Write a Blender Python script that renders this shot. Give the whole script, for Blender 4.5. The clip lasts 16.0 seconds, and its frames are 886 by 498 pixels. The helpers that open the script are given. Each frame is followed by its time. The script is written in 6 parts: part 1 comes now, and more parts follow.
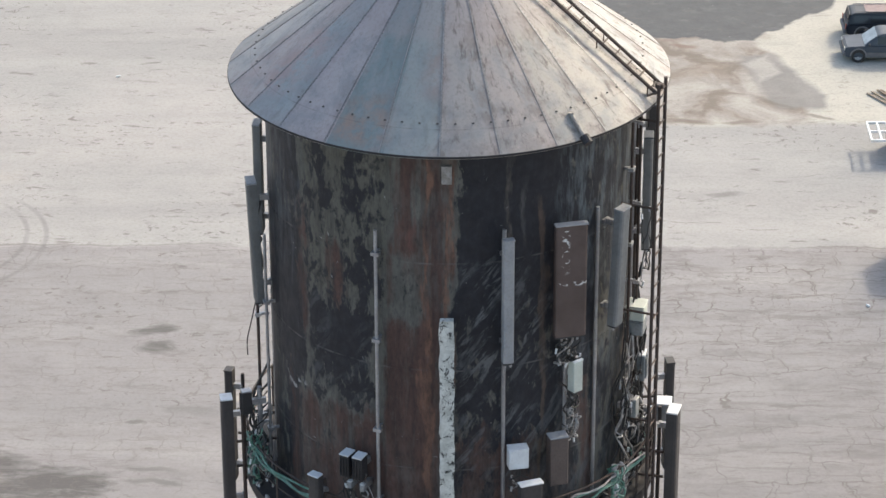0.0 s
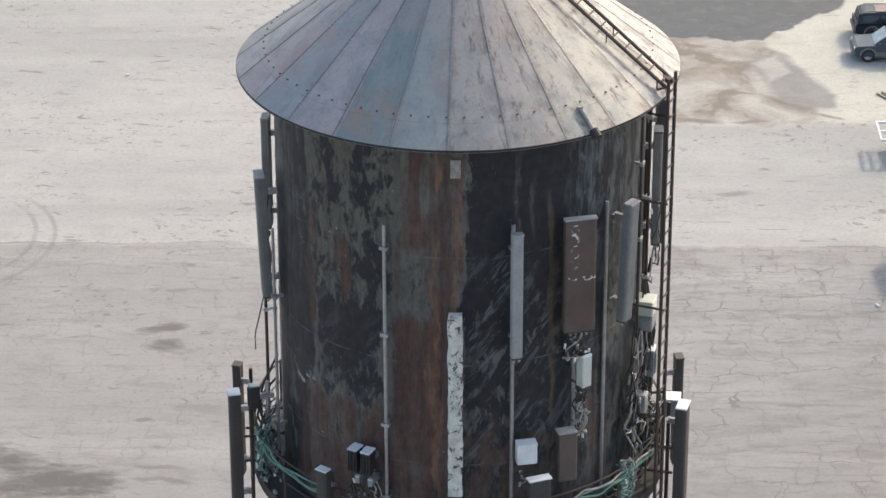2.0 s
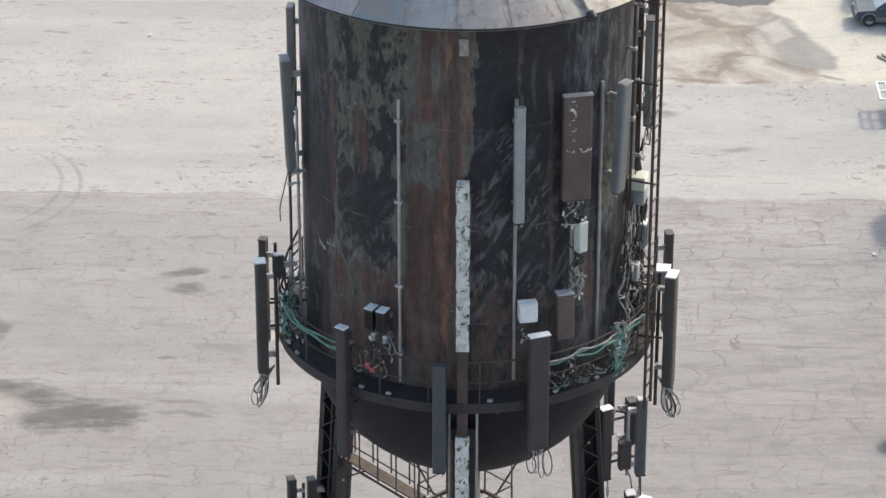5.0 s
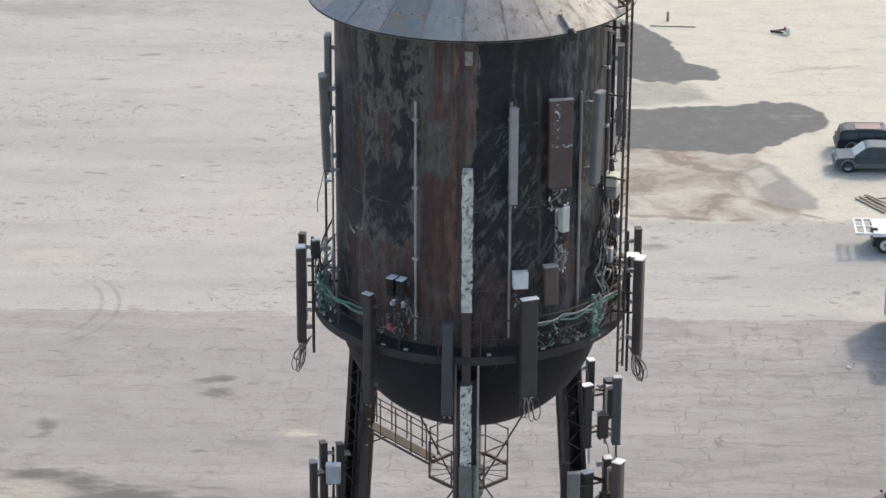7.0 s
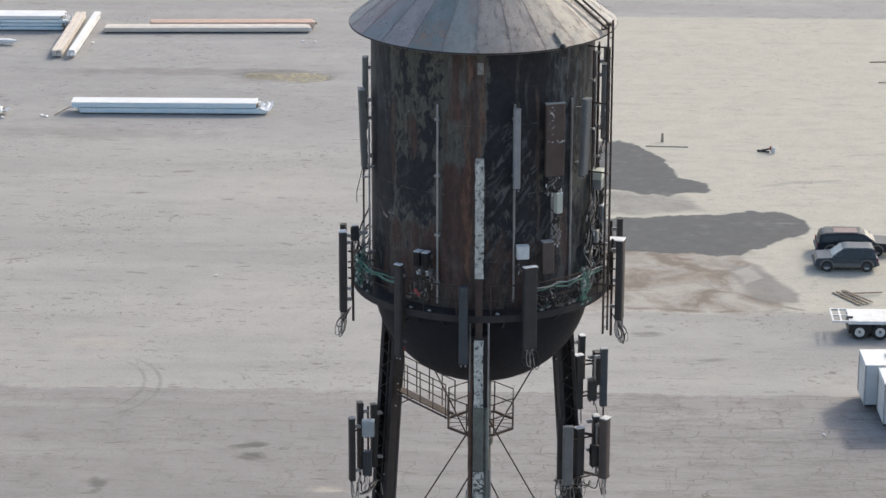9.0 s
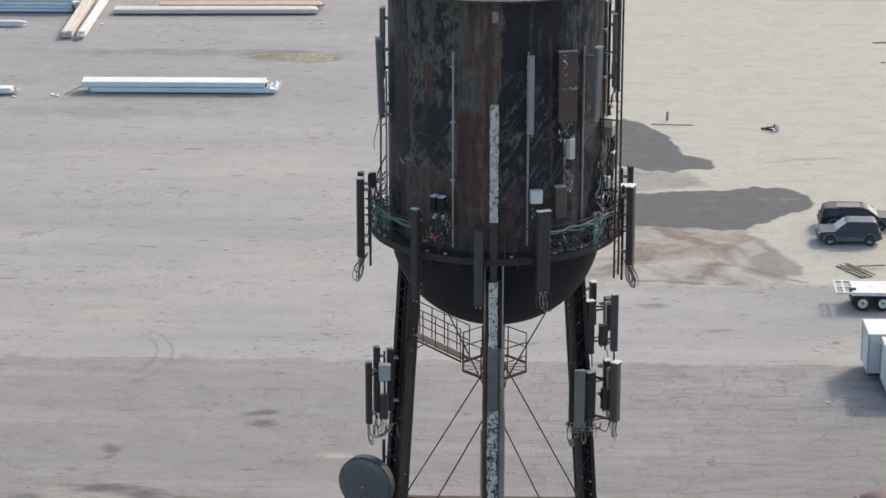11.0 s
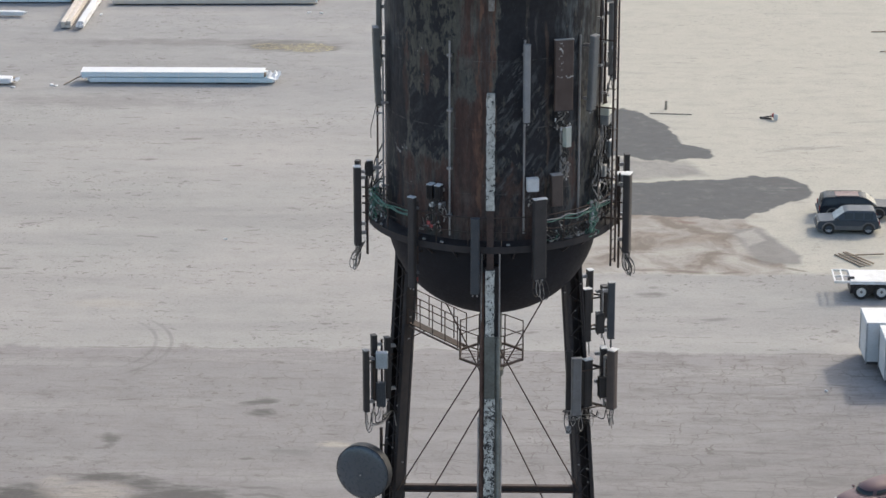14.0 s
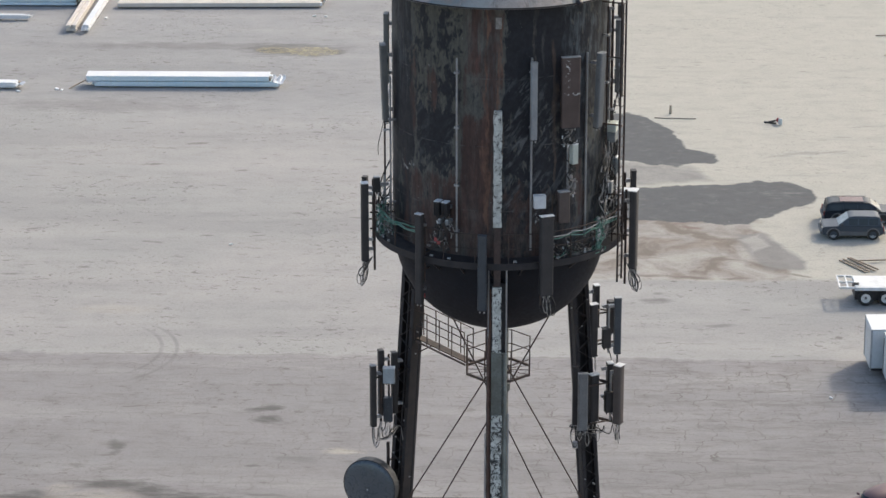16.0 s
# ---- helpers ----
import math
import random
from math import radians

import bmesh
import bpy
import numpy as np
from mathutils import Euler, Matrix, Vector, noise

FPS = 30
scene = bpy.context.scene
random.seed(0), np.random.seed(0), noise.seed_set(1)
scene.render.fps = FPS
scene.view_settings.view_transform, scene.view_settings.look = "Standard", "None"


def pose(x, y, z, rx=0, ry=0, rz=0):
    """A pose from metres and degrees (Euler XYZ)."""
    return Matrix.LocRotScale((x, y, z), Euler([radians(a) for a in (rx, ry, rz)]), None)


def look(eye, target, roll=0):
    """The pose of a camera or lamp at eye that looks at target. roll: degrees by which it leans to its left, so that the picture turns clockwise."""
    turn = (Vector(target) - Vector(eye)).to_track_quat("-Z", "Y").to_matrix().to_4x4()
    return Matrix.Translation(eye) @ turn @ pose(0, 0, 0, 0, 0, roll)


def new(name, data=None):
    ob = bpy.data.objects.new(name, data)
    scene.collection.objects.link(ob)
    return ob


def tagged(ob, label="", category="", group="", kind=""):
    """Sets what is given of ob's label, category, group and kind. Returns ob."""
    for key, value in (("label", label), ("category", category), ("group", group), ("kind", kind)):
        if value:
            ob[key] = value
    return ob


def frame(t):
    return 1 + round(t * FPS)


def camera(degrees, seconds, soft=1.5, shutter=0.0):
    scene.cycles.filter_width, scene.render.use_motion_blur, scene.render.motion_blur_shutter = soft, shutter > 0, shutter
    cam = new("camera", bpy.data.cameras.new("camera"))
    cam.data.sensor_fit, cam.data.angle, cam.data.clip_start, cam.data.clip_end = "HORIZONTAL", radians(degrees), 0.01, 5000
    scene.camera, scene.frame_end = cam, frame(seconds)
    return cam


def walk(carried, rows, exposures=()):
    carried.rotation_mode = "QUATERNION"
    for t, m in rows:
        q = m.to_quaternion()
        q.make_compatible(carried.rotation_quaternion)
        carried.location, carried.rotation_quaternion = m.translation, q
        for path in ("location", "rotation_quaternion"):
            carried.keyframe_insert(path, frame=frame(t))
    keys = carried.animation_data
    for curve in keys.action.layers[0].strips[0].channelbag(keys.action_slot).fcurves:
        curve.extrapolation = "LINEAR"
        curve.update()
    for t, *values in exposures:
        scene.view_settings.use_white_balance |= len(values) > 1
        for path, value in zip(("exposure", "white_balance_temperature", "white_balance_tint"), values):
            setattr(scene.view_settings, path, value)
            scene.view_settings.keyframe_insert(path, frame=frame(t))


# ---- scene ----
cam = camera(17.08, 16.0)
PATH = [
    (0, (0.630, -46.283, 58.960), (-0.234, 7.533, 32.445), -0.18),
    (0.5, (0.635, -46.243, 58.890), (-0.268, 7.581, 32.393), -0.18),
    (1, (0.662, -46.193, 58.900), (-0.309, 7.626, 32.393), -0.18),
    (1.5, (0.615, -46.241, 58.867), (-0.369, 7.590, 32.386), -0.14),
    (2, (0.633, -46.206, 58.792), (-0.414, 7.620, 32.303), -0.14),
    (2.5, (0.622, -46.254, 58.763), (-0.473, 7.576, 32.283), -0.11),
    (3, (0.640, -46.216, 58.741), (-0.517, 7.607, 32.249), -0.10),
    (3.5, (0.666, -46.529, 58.765), (-0.524, 7.299, 32.287), -0.09),
    (4, (0.688, -47.630, 58.826), (-0.529, 6.189, 32.332), -0.13),
    (4.5, (0.735, -49.320, 58.855), (-0.514, 4.491, 32.344), -0.14),
    (4.7, (0.771, -50.074, 58.796), (-0.505, 3.740, 32.294), -0.05),
    (5.4, (0.887, -53.404, 58.866), (-0.461, 0.410, 32.366), 0.03),
    (6, (1.019, -57.273, 59.016), (-0.405, -3.452, 32.534), 0.10),
    (6.4, (1.110, -60.108, 59.118), (-0.378, -5.905, 33.431), 0.15),
    (6.8, (1.195, -62.973, 59.193), (-0.371, -7.873, 35.495), 0.25),
    (7, (1.222, -64.388, 59.181), (-0.388, -8.742, 36.801), 0.23),
    (7.5, (1.274, -68.306, 59.303), (-0.428, -11.465, 40.167), 0.19),
    (8, (1.353, -72.231, 59.345), (-0.380, -15.310, 40.450), 0.16),
    (8.5, (1.405, -76.530, 59.441), (-0.331, -19.601, 40.569), 0.15),
    (9, (1.459, -80.278, 59.493), (-0.363, -23.356, 40.608), 0.09),
    (9.5, (1.271, -82.255, 59.510), (-0.573, -25.334, 40.626), 0.03),
    (10, (1.173, -82.772, 59.357), (-0.685, -25.853, 40.468), 0.06),
    (12.5, (1.142, -82.828, 58.126), (-0.702, -25.953, 39.102), 0.03),
    (13, (1.204, -82.923, 58.271), (-0.646, -26.061, 39.209), 0.00),
    (13.5, (1.245, -82.954, 58.484), (-0.611, -26.104, 39.391), -0.04),
    (14, (1.264, -82.984, 58.732), (-0.600, -26.139, 39.623), -0.03),
    (14.5, (1.234, -83.025, 58.980), (-0.642, -26.191, 39.839), -0.07),
    (15, (1.213, -83.054, 59.194), (-0.680, -26.227, 40.035), -0.08),
    (15.5, (1.186, -83.033, 59.311), (-0.717, -26.210, 40.138), -0.05),
    (16, (1.153, -83.024, 59.359), (-0.775, -26.206, 40.177), -0.03),
]
EXPOSURES = [(0.0, 0.47, 6950, 8), (3.2, 0.47, 6950, 8), (4.7, 0.55, 6950, 8), (7.0, 0.34, 6850, 8), (7.6, 0.18, 6800, 8), (8.0, 0.06, 6780, 8), (9.0, -0.01, 6720, 8), (16.0, 0.0, 6720, 8)]
walk(cam, [(t, look(eye, target, roll)) for t, eye, target, roll in PATH], EXPOSURES)

# ---- light: hazy sun from behind the tower on the right ----
SUN_EL, SUN_AZ = radians(37), math.atan2(0.635, 0.773)
SUN = Vector((math.sin(SUN_AZ) * math.cos(SUN_EL), math.cos(SUN_AZ) * math.cos(SUN_EL), math.sin(SUN_EL)))
world = bpy.data.worlds.new("sky")
world.use_nodes = True
scene.world = world
wn = world.node_tree.nodes
sky = wn.new("ShaderNodeTexSky")
sky.sky_type, sky.sun_disc = "NISHITA", False
sky.sun_elevation, sky.sun_rotation = SUN_EL, SUN_AZ
sky.dust_density, sky.air_density = 3.0, 1.0
world.node_tree.links.new(sky.outputs[0], wn["Background"].inputs[0])
wn["Background"].inputs[1].default_value = 0.225
sun_data = bpy.data.lights.new("sun", "SUN")
sun_data.energy, sun_data.angle, sun_data.color = 1.88, radians(3.0), (1.0, 0.93, 0.82)
sun = new("sun", sun_data)
sun.matrix_world = look(SUN * 200, (0, 0, 0))


# ---- materials ----
def mat(name, rough=0.7, metal=0.0):
    m = bpy.data.materials.new(name)
    m.use_nodes = True
    b = m.node_tree.nodes["Principled BSDF"]
    b.inputs["Roughness"].default_value, b.inputs["Metallic"].default_value = rough, metal
    return m


class Net:
    """Short hand for wiring one node material."""

    def __init__(self, m):
        self.t, self.b = m.node_tree, m.node_tree.nodes["Principled BSDF"]
        self.obj = self.node("ShaderNodeTexCoord").outputs["Object"]
        self.rnd = self.node("ShaderNodeObjectInfo").outputs["Random"]

    def node(self, kind, operation=None, clamp=False, vector_type=None, feature=None, data_type=None):
        n = self.t.nodes.new(kind)
        if operation:
            n.operation = operation
        if clamp:
            n.use_clamp = True
        if vector_type:
            n.vector_type = vector_type
        if feature:
            n.feature = feature
        if data_type:
            n.data_type = data_type
        return n

    def put(self, socket, v):
        if isinstance(v, bpy.types.NodeSocket):
            self.t.links.new(v, socket)
        elif isinstance(v, tuple) and len(v) == 3 and socket.type == "RGBA":
            socket.default_value = (*v, 1)
        else:
            socket.default_value = v

    def math(self, op, a, b=0.0, clamp=False):
        n = self.node("ShaderNodeMath", operation=op, clamp=clamp)
        self.put(n.inputs[0], a), self.put(n.inputs[1], b)
        return n.outputs[0]

    def scaled(self, v, s, shift=(0, 0, 0)):
        n = self.node("ShaderNodeMapping")
        self.put(n.inputs[0], v), self.put(n.inputs[3], s), self.put(n.inputs[1], shift)
        return n.outputs[0]

    def noise(self, v, scale, detail=4.0, rough=0.55, distort=0.0):
        n = self.node("ShaderNodeTexNoise")
        self.put(n.inputs["Vector"], v), self.put(n.inputs["Scale"], scale)
        self.put(n.inputs["Detail"], detail), self.put(n.inputs["Roughness"], rough), self.put(n.inputs["Distortion"], distort)
        return n.outputs["Fac"]

    def noise_rgb(self, v, scale, detail=3.0):
        n = self.node("ShaderNodeTexNoise")
        self.put(n.inputs["Vector"], v), self.put(n.inputs["Scale"], scale), self.put(n.inputs["Detail"], detail)
        return n.outputs["Color"]

    def cracks(self, v, scale, feature="DISTANCE_TO_EDGE"):
        n = self.node("ShaderNodeTexVoronoi", feature=feature)
        self.put(n.inputs["Vector"], v), self.put(n.inputs["Scale"], scale)
        return n.outputs["Distance"]

    def step(self, v, lo, hi, a=0.0, b=1.0):
        n = self.node("ShaderNodeMapRange")
        for i, x in enumerate((v, lo, hi, a, b)):
            self.put(n.inputs[i], x)
        return n.outputs[0]

    def mix(self, f, a, b):
        n = self.node("ShaderNodeMix", data_type="RGBA")
        self.put(n.inputs["Factor"], f), self.put(n.inputs[6], a), self.put(n.inputs[7], b)
        return n.outputs[2]

    def parts(self, v):
        n = self.node("ShaderNodeSeparateXYZ")
        self.put(n.inputs[0], v)
        return n.outputs

    def vec(self, x, y, z):
        n = self.node("ShaderNodeCombineXYZ")
        self.put(n.inputs[0], x), self.put(n.inputs[1], y), self.put(n.inputs[2], z)
        return n.outputs[0]

    def ramp(self, f, stops, mode="LINEAR"):
        n = self.node("ShaderNodeValToRGB")
        n.color_ramp.interpolation = mode
        e = n.color_ramp.elements
        while len(e) < len(stops):
            e.new(0.5)
        for k, (p, c) in zip(e, stops):
            k.position, k.color = p, (*c, 1) if isinstance(c, tuple) else (c, c, c, 1)
        self.put(n.inputs[0], f)
        return n.outputs[0]

    def bump(self, h, strength, dist=0.02):
        n = self.node("ShaderNodeBump")
        self.put(n.inputs["Height"], h), self.put(n.inputs["Strength"], strength), self.put(n.inputs["Distance"], dist)
        self.put(self.b.inputs["Normal"], n.outputs[0])

    def done(self, color, rough=None):
        self.put(self.b.inputs["Base Color"], color)
        if rough is not None:
            self.put(self.b.inputs["Roughness"], rough)


def worn(name, base, other, rough=0.6, metal=0.0, scale=3.0, amount=0.5, dirt=(0.05, 0.04, 0.035), dirty=0.3, var=0.15, gloss=0.5):
    """A painted or bare surface with mottling, grime and a slight change from piece to piece."""
    m = mat(name, rough, metal)
    n = Net(m)
    big, fine = n.noise(n.obj, scale, 5.0), n.noise(n.obj, scale * 9, 3.0)
    c = n.mix(n.step(big, 0.5 - 0.25 * amount, 0.62), base, other)
    c = n.mix(n.math("MULTIPLY", n.step(fine, 0.48, 0.7), dirty), c, dirt)
    h = n.node("ShaderNodeHueSaturation")
    n.put(h.inputs["Color"], c), n.put(h.inputs["Value"], n.step(n.rnd, 0, 1, 1 - var, 1 + var))
    n.done(h.outputs[0], n.step(fine, 0.2, 0.8, rough - 0.12, rough + 0.12))
    n.b.inputs["Specular IOR Level"].default_value = gloss
    n.bump(fine, 0.15, 0.01)
    return m


def tank_paint():
    """Old black coating over steel: worn grey-olive areas, rust bands and runs, scuffs."""
    m = mat("tank_coating", 0.6)
    n = Net(m)
    x, y, z = n.parts(n.obj)
    ang = n.math("ARCTAN2", y, x)
    pos = n.step(ang, -math.pi, 0.0)
    wall = n.vec(n.math("MULTIPLY", ang, 3.14), 0.0, z)
    tall = n.scaled(wall, (1.0, 1.0, 0.28))
    wob = n.math("ADD", pos, n.step(n.noise(tall, 1.8, 6.0, 0.62), 0.3, 0.7, -0.017, 0.017))
    zw = n.math("ADD", z, n.step(n.noise(n.scaled(wall, (1, 1, 0.5)), 2.2, 6.0, 0.62), 0.3, 0.7, -0.38, 0.38))

    def zone(p0, p1, z0=31.0, z1=41.0, sp=0.012, sz=0.22):
        """A stretch of the wall, by its share of the way round the near side and its height."""
        across = n.math("MULTIPLY", n.step(wob, p0 - sp, p0 + sp), n.step(wob, p1 + sp, p1 - sp))
        return n.math("MULTIPLY", across, n.math("MULTIPLY", n.step(zw, z0 - sz, z0 + sz), n.step(zw, z1 + sz, z1 - sz)))

    def laid(base, zones):
        for value, *where in zones:
            f = zone(*where)
            base = n.math("ADD", n.math("MULTIPLY", base, n.math("SUBTRACT", 1.0, f)), n.math("MULTIPLY", f, value))
        return base

    # how much black coating is left, and how much rust has come through
    black_in = laid(0.40, (
        (0.535, 0.0, 0.21), (0.61, 0.10, 0.195, 38.3, 41.0), (0.64, 0.07, 0.215, 34.9, 37.7),
        (0.475, 0.214, 0.395, 36.5, 41.0), (0.535, 0.318, 0.356, 37.9, 39.2), (0.545, 0.305, 0.40, 36.6, 37.35),
        (0.605, 0.238, 0.365, 35.3, 36.5), (0.54, 0.235, 0.375, 34.55, 35.35), (0.43, 0.20, 0.40, 31.0, 34.4),
        (0.34, 0.395, 0.512), (0.455, 0.395, 0.455, 36.5, 37.4),
        (0.66, 0.515, 1.0), (0.56, 0.52, 0.74, 33.4, 36.6), (0.55, 0.715, 1.0, 36.9, 39.3), (0.50, 0.79, 1.0, 31.0, 36.9), (0.50, 0.515, 0.66, 31.0, 34.2), (0.40, 0.745, 0.785, 31.0, 34.9)))
    rust_in = laid(0.12, (
        (0.72, 0.20, 0.236, 35.6, 38.3), (0.80, 0.155, 0.196, 31.0, 34.8), (0.62, 0.26, 0.32, 36.4, 37.5), (0.80, 0.19, 0.40, 31.0, 34.5),
        (0.78, 0.395, 0.453, 37.35, 41.0), (0.45, 0.395, 0.453, 36.5, 37.4), (0.92, 0.392, 0.485, 31.0, 36.3), (0.96, 0.455, 0.474), (0.82, 0.474, 0.494), (0.98, 0.494, 0.512),
        (0.10, 0.515, 1.0), (0.86, 0.661, 0.675, 31.0, 38.4), (0.95, 0.75, 0.785, 31.0, 34.9), (0.88, 0.515, 0.66, 31.0, 34.2), (0.45, 0.86, 1.0)))
    black = n.mix(n.step(n.noise(wall, 5.0, 6.0, 0.65), 0.35, 0.7), (0.0088, 0.0100, 0.0145), (0.023, 0.025, 0.032))
    grey = n.mix(n.step(n.noise(tall, 5.0, 7.0, 0.7), 0.3, 0.7), (0.064, 0.063, 0.056), (0.150, 0.144, 0.124))
    grey = n.mix(n.math("MULTIPLY", zone(0.214, 0.395, 36.5, 41.0), 0.5), grey, (0.112, 0.106, 0.080))
    rust = n.mix(n.step(n.noise(n.scaled(wall, (1, 1, 0.14)), 4.4, 7.0, 0.68), 0.36, 0.64), (0.044, 0.027, 0.024), (0.105, 0.055, 0.044))
    blot = n.noise(n.scaled(wall, (1.0, 1.0, 0.55)), 2.3, 6.0, 0.6, 0.5)
    small = n.noise(n.scaled(wall, (1.0, 1.0, 0.5)), 6.0, 8.0, 0.66, 0.35)
    patch = n.math("ADD", n.math("MULTIPLY", blot, 0.45), n.math("MULTIPLY", small, 0.55))
    k = n.step(n.math("SUBTRACT", patch, black_in), 0.032, -0.028)
    long_run = n.step(n.noise(n.scaled(wall, (1.0, 1.0, 0.09)), 6.5, 5.0, 0.62), 0.53, 0.60)
    k = n.math("MAXIMUM", k, n.math("MULTIPLY", long_run, n.math("ADD", n.math("MULTIPLY", zone(0.0, 0.215, 36.6, 41.0), 0.85), n.math("MULTIPLY", zone(0.215, 0.40), 0.35))))
    run = n.noise(n.scaled(wall, (1.0, 1.0, 0.07)), 3.4, 5.0, 0.62)
    r = n.math("ADD", n.math("ADD", n.math("MULTIPLY", rust_in, 0.46), run), n.math("SUBTRACT", n.math("MULTIPLY", blot, 0.48), 0.13))
    under = n.mix(n.step(r, 0.82, 1.02), grey, rust)
    c = n.mix(k, under, black)
    # thin rust film over the coat in the rust bands
    c = n.mix(n.math("MULTIPLY", n.step(r, 0.90, 1.12), 0.72), c, rust)
    # paler brownish mottling low on the wall
    low_mottle = n.math("MULTIPLY", zone(0.18, 0.80, 31.0, 33.7, 0.02, 0.5), n.step(n.noise(n.scaled(wall, (1, 1, 0.35)), 4.0, 7.0, 0.7), 0.42, 0.62))
    c = n.mix(n.math("MULTIPLY", low_mottle, 0.65), c, (0.130, 0.106, 0.093))
    # slanting scuffs on the dark side
    slant = n.node("ShaderNodeMapping", vector_type="TEXTURE")
    n.put(slant.inputs[0], wall), n.put(slant.inputs[2], (0, radians(-50), 0)), n.put(slant.inputs[3], (2.3, 1, 0.52))
    where = n.math("ADD", n.math("MULTIPLY", zone(0.520, 0.665, 33.2, 37.3), 0.85), n.math("MULTIPLY", zone(0.665, 0.92, 31.5, 37.4), 0.45))
    where = n.math("ADD", where, n.math("MULTIPLY", zone(0.24, 0.37, 34.7, 36.6), 0.3))
    scuff = n.math("MULTIPLY", n.step(n.noise(slant.outputs[0], 2.7, 7.0, 0.66, 0.6), 0.505, 0.575), n.math("MULTIPLY", where, n.step(n.noise(wall, 1.1, 3.0), 0.43, 0.56, 0.06, 1.1)))
    c = n.mix(scuff, c, (0.128, 0.134, 0.138))
    # blue-grey runs below the eave
    drip = n.math("MULTIPLY", n.step(n.noise(n.scaled(wall, (1, 1, 0.2)), 5.5, 6.0, 0.66, 0.4), 0.47, 0.62), n.math("MAXIMUM", n.math("MAXIMUM", zone(0.70, 1.0, 37.1, 40.0), n.math("MULTIPLY", zone(0.70, 1.0, 31.0, 37.1), 0.45)), n.math("MULTIPLY", zone(0.0, 0.215, 36.5, 40.0), 0.4)))
    c = n.mix(n.math("MULTIPLY", drip, 0.85), c, (0.118, 0.140, 0.150))
    for p, w, z0, z1, s, tone in ((0.604, 0.003, 37.4, 39.3, 0.6, (0.16, 0.135, 0.11)), (0.668, 0.006, 33.0, 38.4, 0.7, (0.115, 0.082, 0.062)), (0.464, 0.004, 33.0, 39.4, 0.75, (0.22, 0.115, 0.075)), (0.503, 0.004, 34.5, 39.2, 0.75, (0.22, 0.115, 0.075)), (0.437, 0.0025, 37.4, 38.3, 0.5, (0.20, 0.09, 0.07)), (0.484, 0.004, 33.0, 38.5, 0.5, (0.085, 0.08, 0.075)), (0.632, 0.002, 37.9, 38.7, 0.5, (0.16, 0.15, 0.14)), (0.232, 0.002, 34.8, 36.4, 0.5, (0.10, 0.085, 0.075))):
        streak = n.math("MULTIPLY", zone(p - w, p + w, z0, z1, 0.003, 0.3), n.step(n.noise(n.scaled(wall, (1, 1, 0.25)), 5.0, 5.0, 0.65), 0.36, 0.56, 0.15, 1.0))
        c = n.mix(n.math("MULTIPLY", streak, s), c, tone)
    # fine weathering over everything, and pale worn lines along the lapped joints
    grain = n.noise(n.scaled(wall, (1, 1, 0.4)), 13.0, 6.0, 0.7)
    c = n.mix(n.math("MULTIPLY", n.step(grain, 0.50, 0.40), 0.32), c, (0.012, 0.012, 0.014))
    c = n.mix(n.math("MULTIPLY", n.step(grain, 0.56, 0.70), n.step(k, 0, 1, 0.26, 0.10)), c, (0.15, 0.145, 0.135))
    for zl in (33.53, 35.43, 37.43):
        d = n.math("ABSOLUTE", n.math("SUBTRACT", z, n.step(n.noise(wall, 0.8, 3.0), 0.3, 0.7, zl - 0.02, zl + 0.02)))
        line = n.math("MULTIPLY", n.step(d, 0.020, 0.006), n.step(n.noise(wall, 2.2, 4.0), 0.46, 0.58))
        c = n.mix(n.math("MULTIPLY", line, 0.55), c, (0.15, 0.145, 0.14))
    chip = n.math("MULTIPLY", n.step(n.noise(wall, 11.0, 3.0, 0.5, 0.5), 0.70, 0.73), n.step(n.noise(wall, 0.9, 2.0), 0.55, 0.62))
    chip = n.math("MAXIMUM", chip, n.math("MULTIPLY", zone(0.16, 0.215, 34.35, 34.6, 0.01, 0.1), n.step(n.noise(wall, 6.0, 5.0), 0.54, 0.60)))
    c = n.mix(chip, c, (0.34, 0.34, 0.33))
    n.done(c, n.math("ADD", n.step(small, 0.3, 0.7, 0.50, 0.72), n.math("MULTIPLY", k, -0.06)))
    n.b.inputs["Specular IOR Level"].default_value = 0.38
    n.bump(n.math("ADD", small, n.math("MULTIPLY", blot, 0.6)), 0.25, 0.02)
    return m


